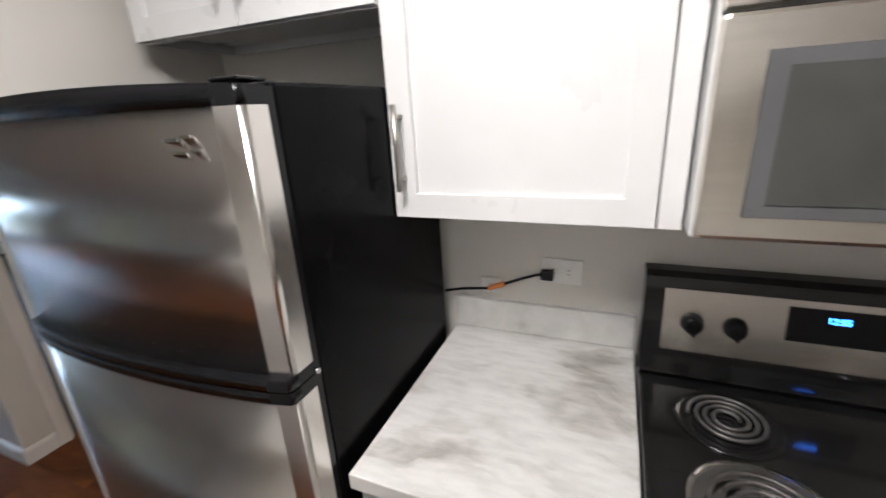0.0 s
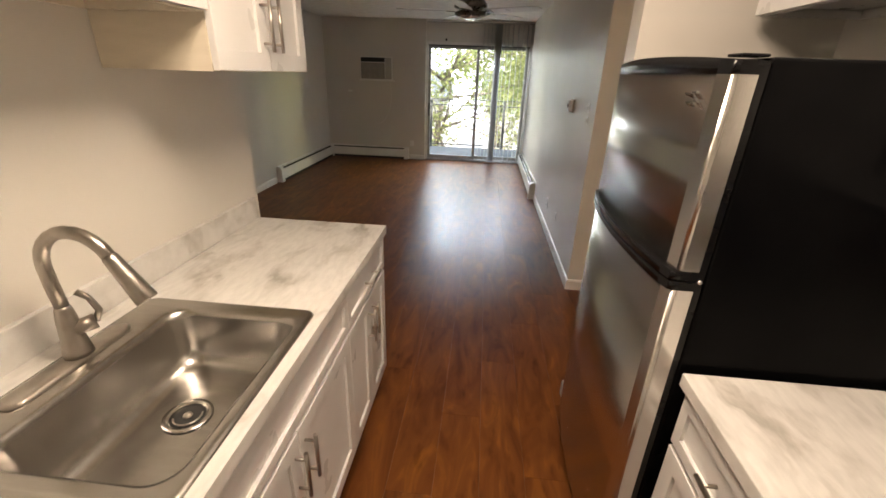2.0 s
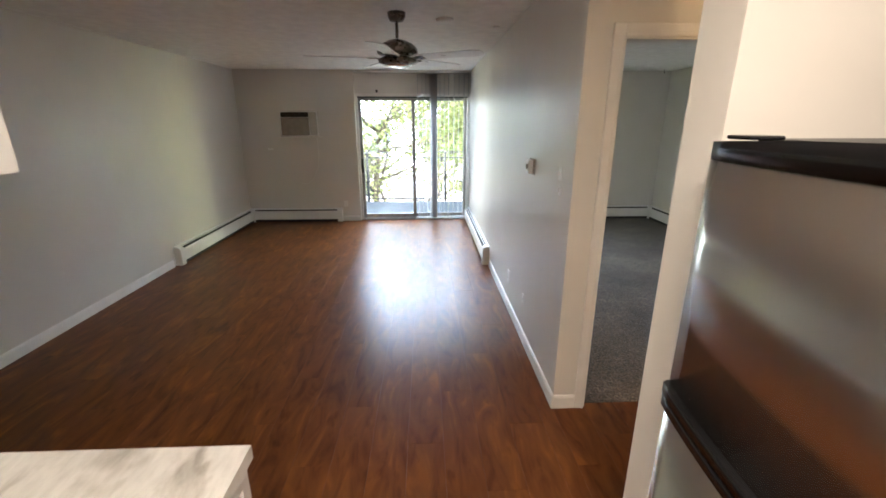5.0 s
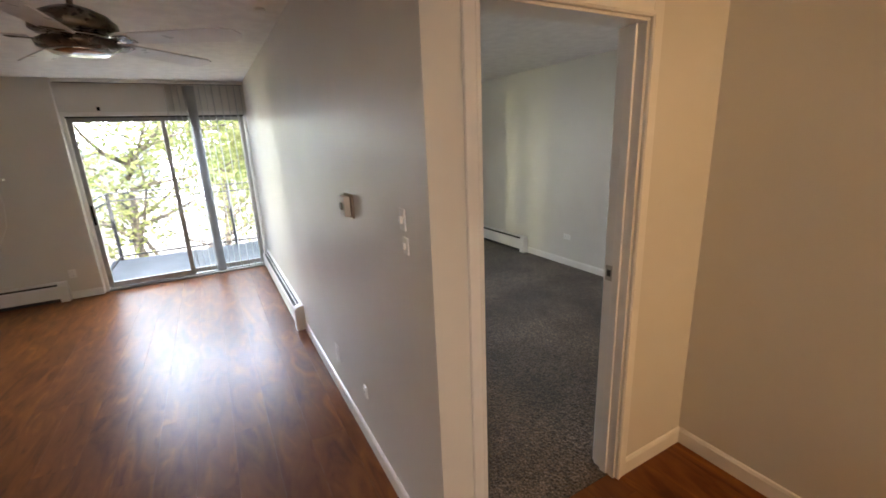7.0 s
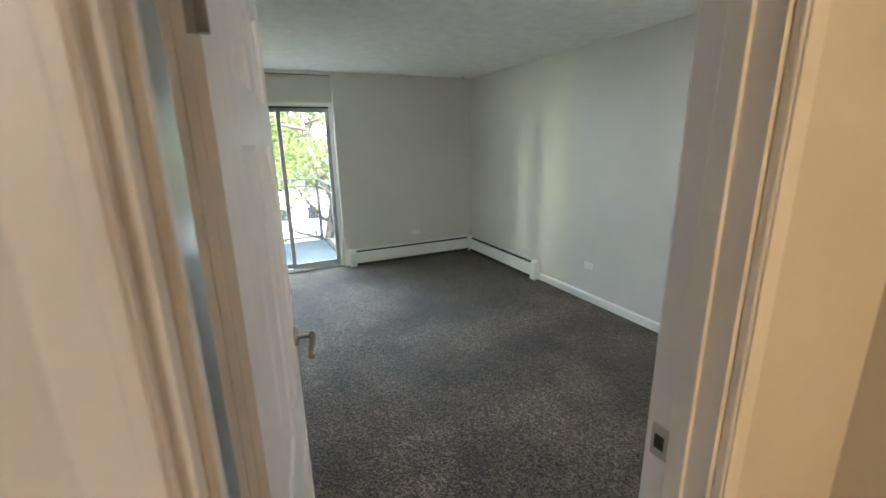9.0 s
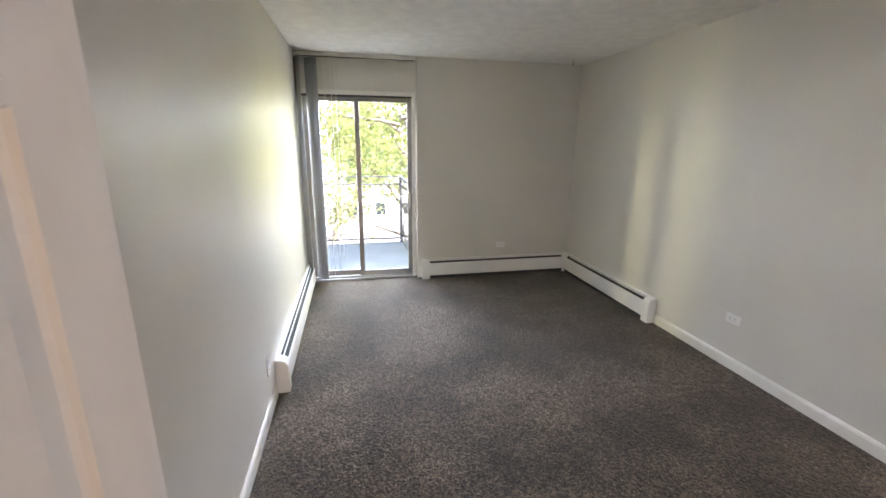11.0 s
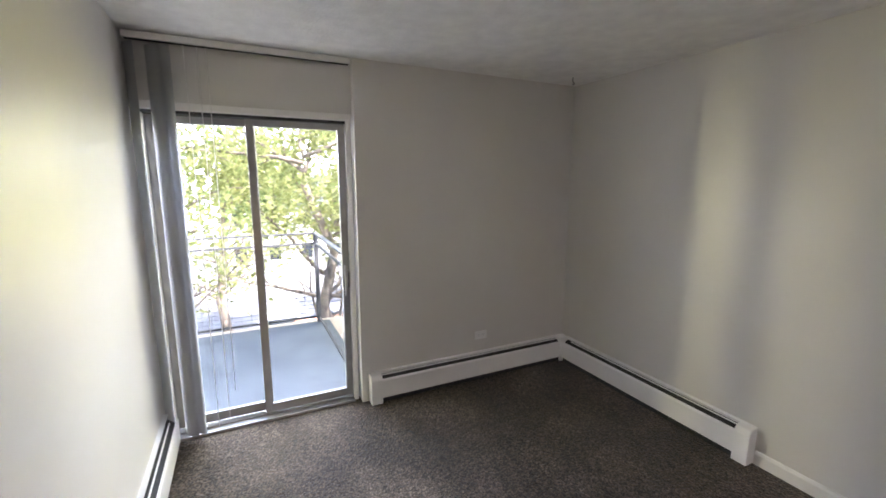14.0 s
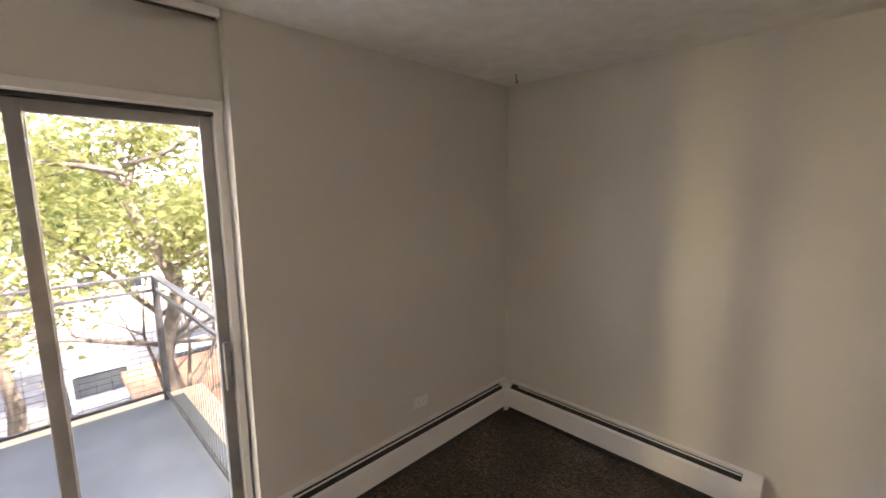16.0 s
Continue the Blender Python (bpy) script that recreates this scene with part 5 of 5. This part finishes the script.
def parked_car(x, y, label, mat):
    c = thing("car", (x, y, GZ + 0.03), label, "car", "cars in the lot")
    z = GZ + 0.03
    bm = bmesh.new()
    extrude_profile(bm, [(x - 2.2, z + 0.25), (x + 2.15, z + 0.25), (x + 2.2, z + 0.6), (x + 1.9, z + 0.85), (x + 1.0, z + 0.95), (x - 1.9, z + 0.98), (x - 2.2, z + 0.8)], "y", y - 0.88, y + 0.88)
    bmesh.ops.bevel(bm, geom=bm.edges[:], offset=0.06, segments=2, affect="EDGES")
    part("body", bm, mat, c)
    bm = bmesh.new()
    extrude_profile(bm, [(x - 1.85, z + 0.96), (x + 1.0, z + 0.94), (x + 0.35, z + 1.42), (x - 1.3, z + 1.44)], "y", y - 0.76, y + 0.76)
    part("windows", bm, CARGLASS, c, "dark car windows")
    part("roof", B(x - 1.28, x + 0.33, y - 0.74, y + 0.74, z + 1.425, z + 1.47, 0.02), mat, c)
    for wx in (-1.35, 1.35):
        for wy in (-0.8, 0.8):
            part("wheel", lathe(bmesh.new(), (x + wx, y + wy, z + 0.31), [(0.2, -0.1), (0.31, -0.09), (0.31, 0.09), (0.2, 0.1)], 20, "y"), BLACK, c)


parked_car(-24.5, 2.8, "dark grey car parked in the lot", CARPAINT)
parked_car(-24.5, 5.9, "dark car parked in the sunlit lot", CARPAINT)
parked_car(-24.6, -1.6, "dark car parked beside a painted bay line", CARPAINT)
for k in range(9):
    y = -11.0 + 3.1 * k
    structure("bay_line", B(-27.0, -21.8, y, y + 0.14, GZ + 0.0305, GZ + 0.036), TRIM, "white painted bay line on the asphalt")
structure("kerb", B(-19.0, -18.75, -60, 60, GZ + 0.0305, GZ + 0.16), SLAB, "pale concrete kerb along the parking lot")
parked_car(-24.3, -5.0, "pale car parked in the sunlit lot", TRIM)
structure("low_roof", B(-20.5, -15.6, 3.0, 6.6, -3.75, -3.6), BRICK, "terracotta roof of a lower part of the building")

# ---- laminate planks, last ----
PW, PL = 0.193, 1.21
shared = {}


def plank(x0, x1, y0, y1, parent):
    key = (round(x1 - x0, 3), round(y1 - y0, 3))
    if key not in shared:
        bm = box(bmesh.new(), 0.0004, key[0] - 0.0002, 0.0002, key[1] - 0.0002, -0.008, 0.0)
        top = [e for e in bm.edges if all(v.co.z > -0.001 for v in e.verts)]
        bmesh.ops.bevel(bm, geom=top, offset=0.0004, segments=1, affect="EDGES")
        bmesh.ops.recalc_face_normals(bm, faces=bm.faces[:])
        me = bpy.data.meshes.new("plank")
        bm.to_mesh(me)
        bm.free()
        me.materials.append(LAMINATE)
        shared[key] = me
    ob = new("plank", shared[key])
    ob.parent, ob.location = parent, (x0, y0, 0)


row, y = 0, YS
while y < 2.275:
    y1 = min(y + PW, 2.275)
    west = XW - 0.06 if y1 <= YL + 0.001 else (XD - 0.04 if y > YL else XW - 0.06)
    if y < YL < y1:
        y1 = YL
    x = west - (0.37 * row % 1.0) * PL
    while x < EAST:
        a, b2 = max(x, west), min(x + PL, EAST)
        if b2 - a > 0.03:
            plank(a, b2, y, y1, floor)
        x += PL
    y = y1
    row += 1
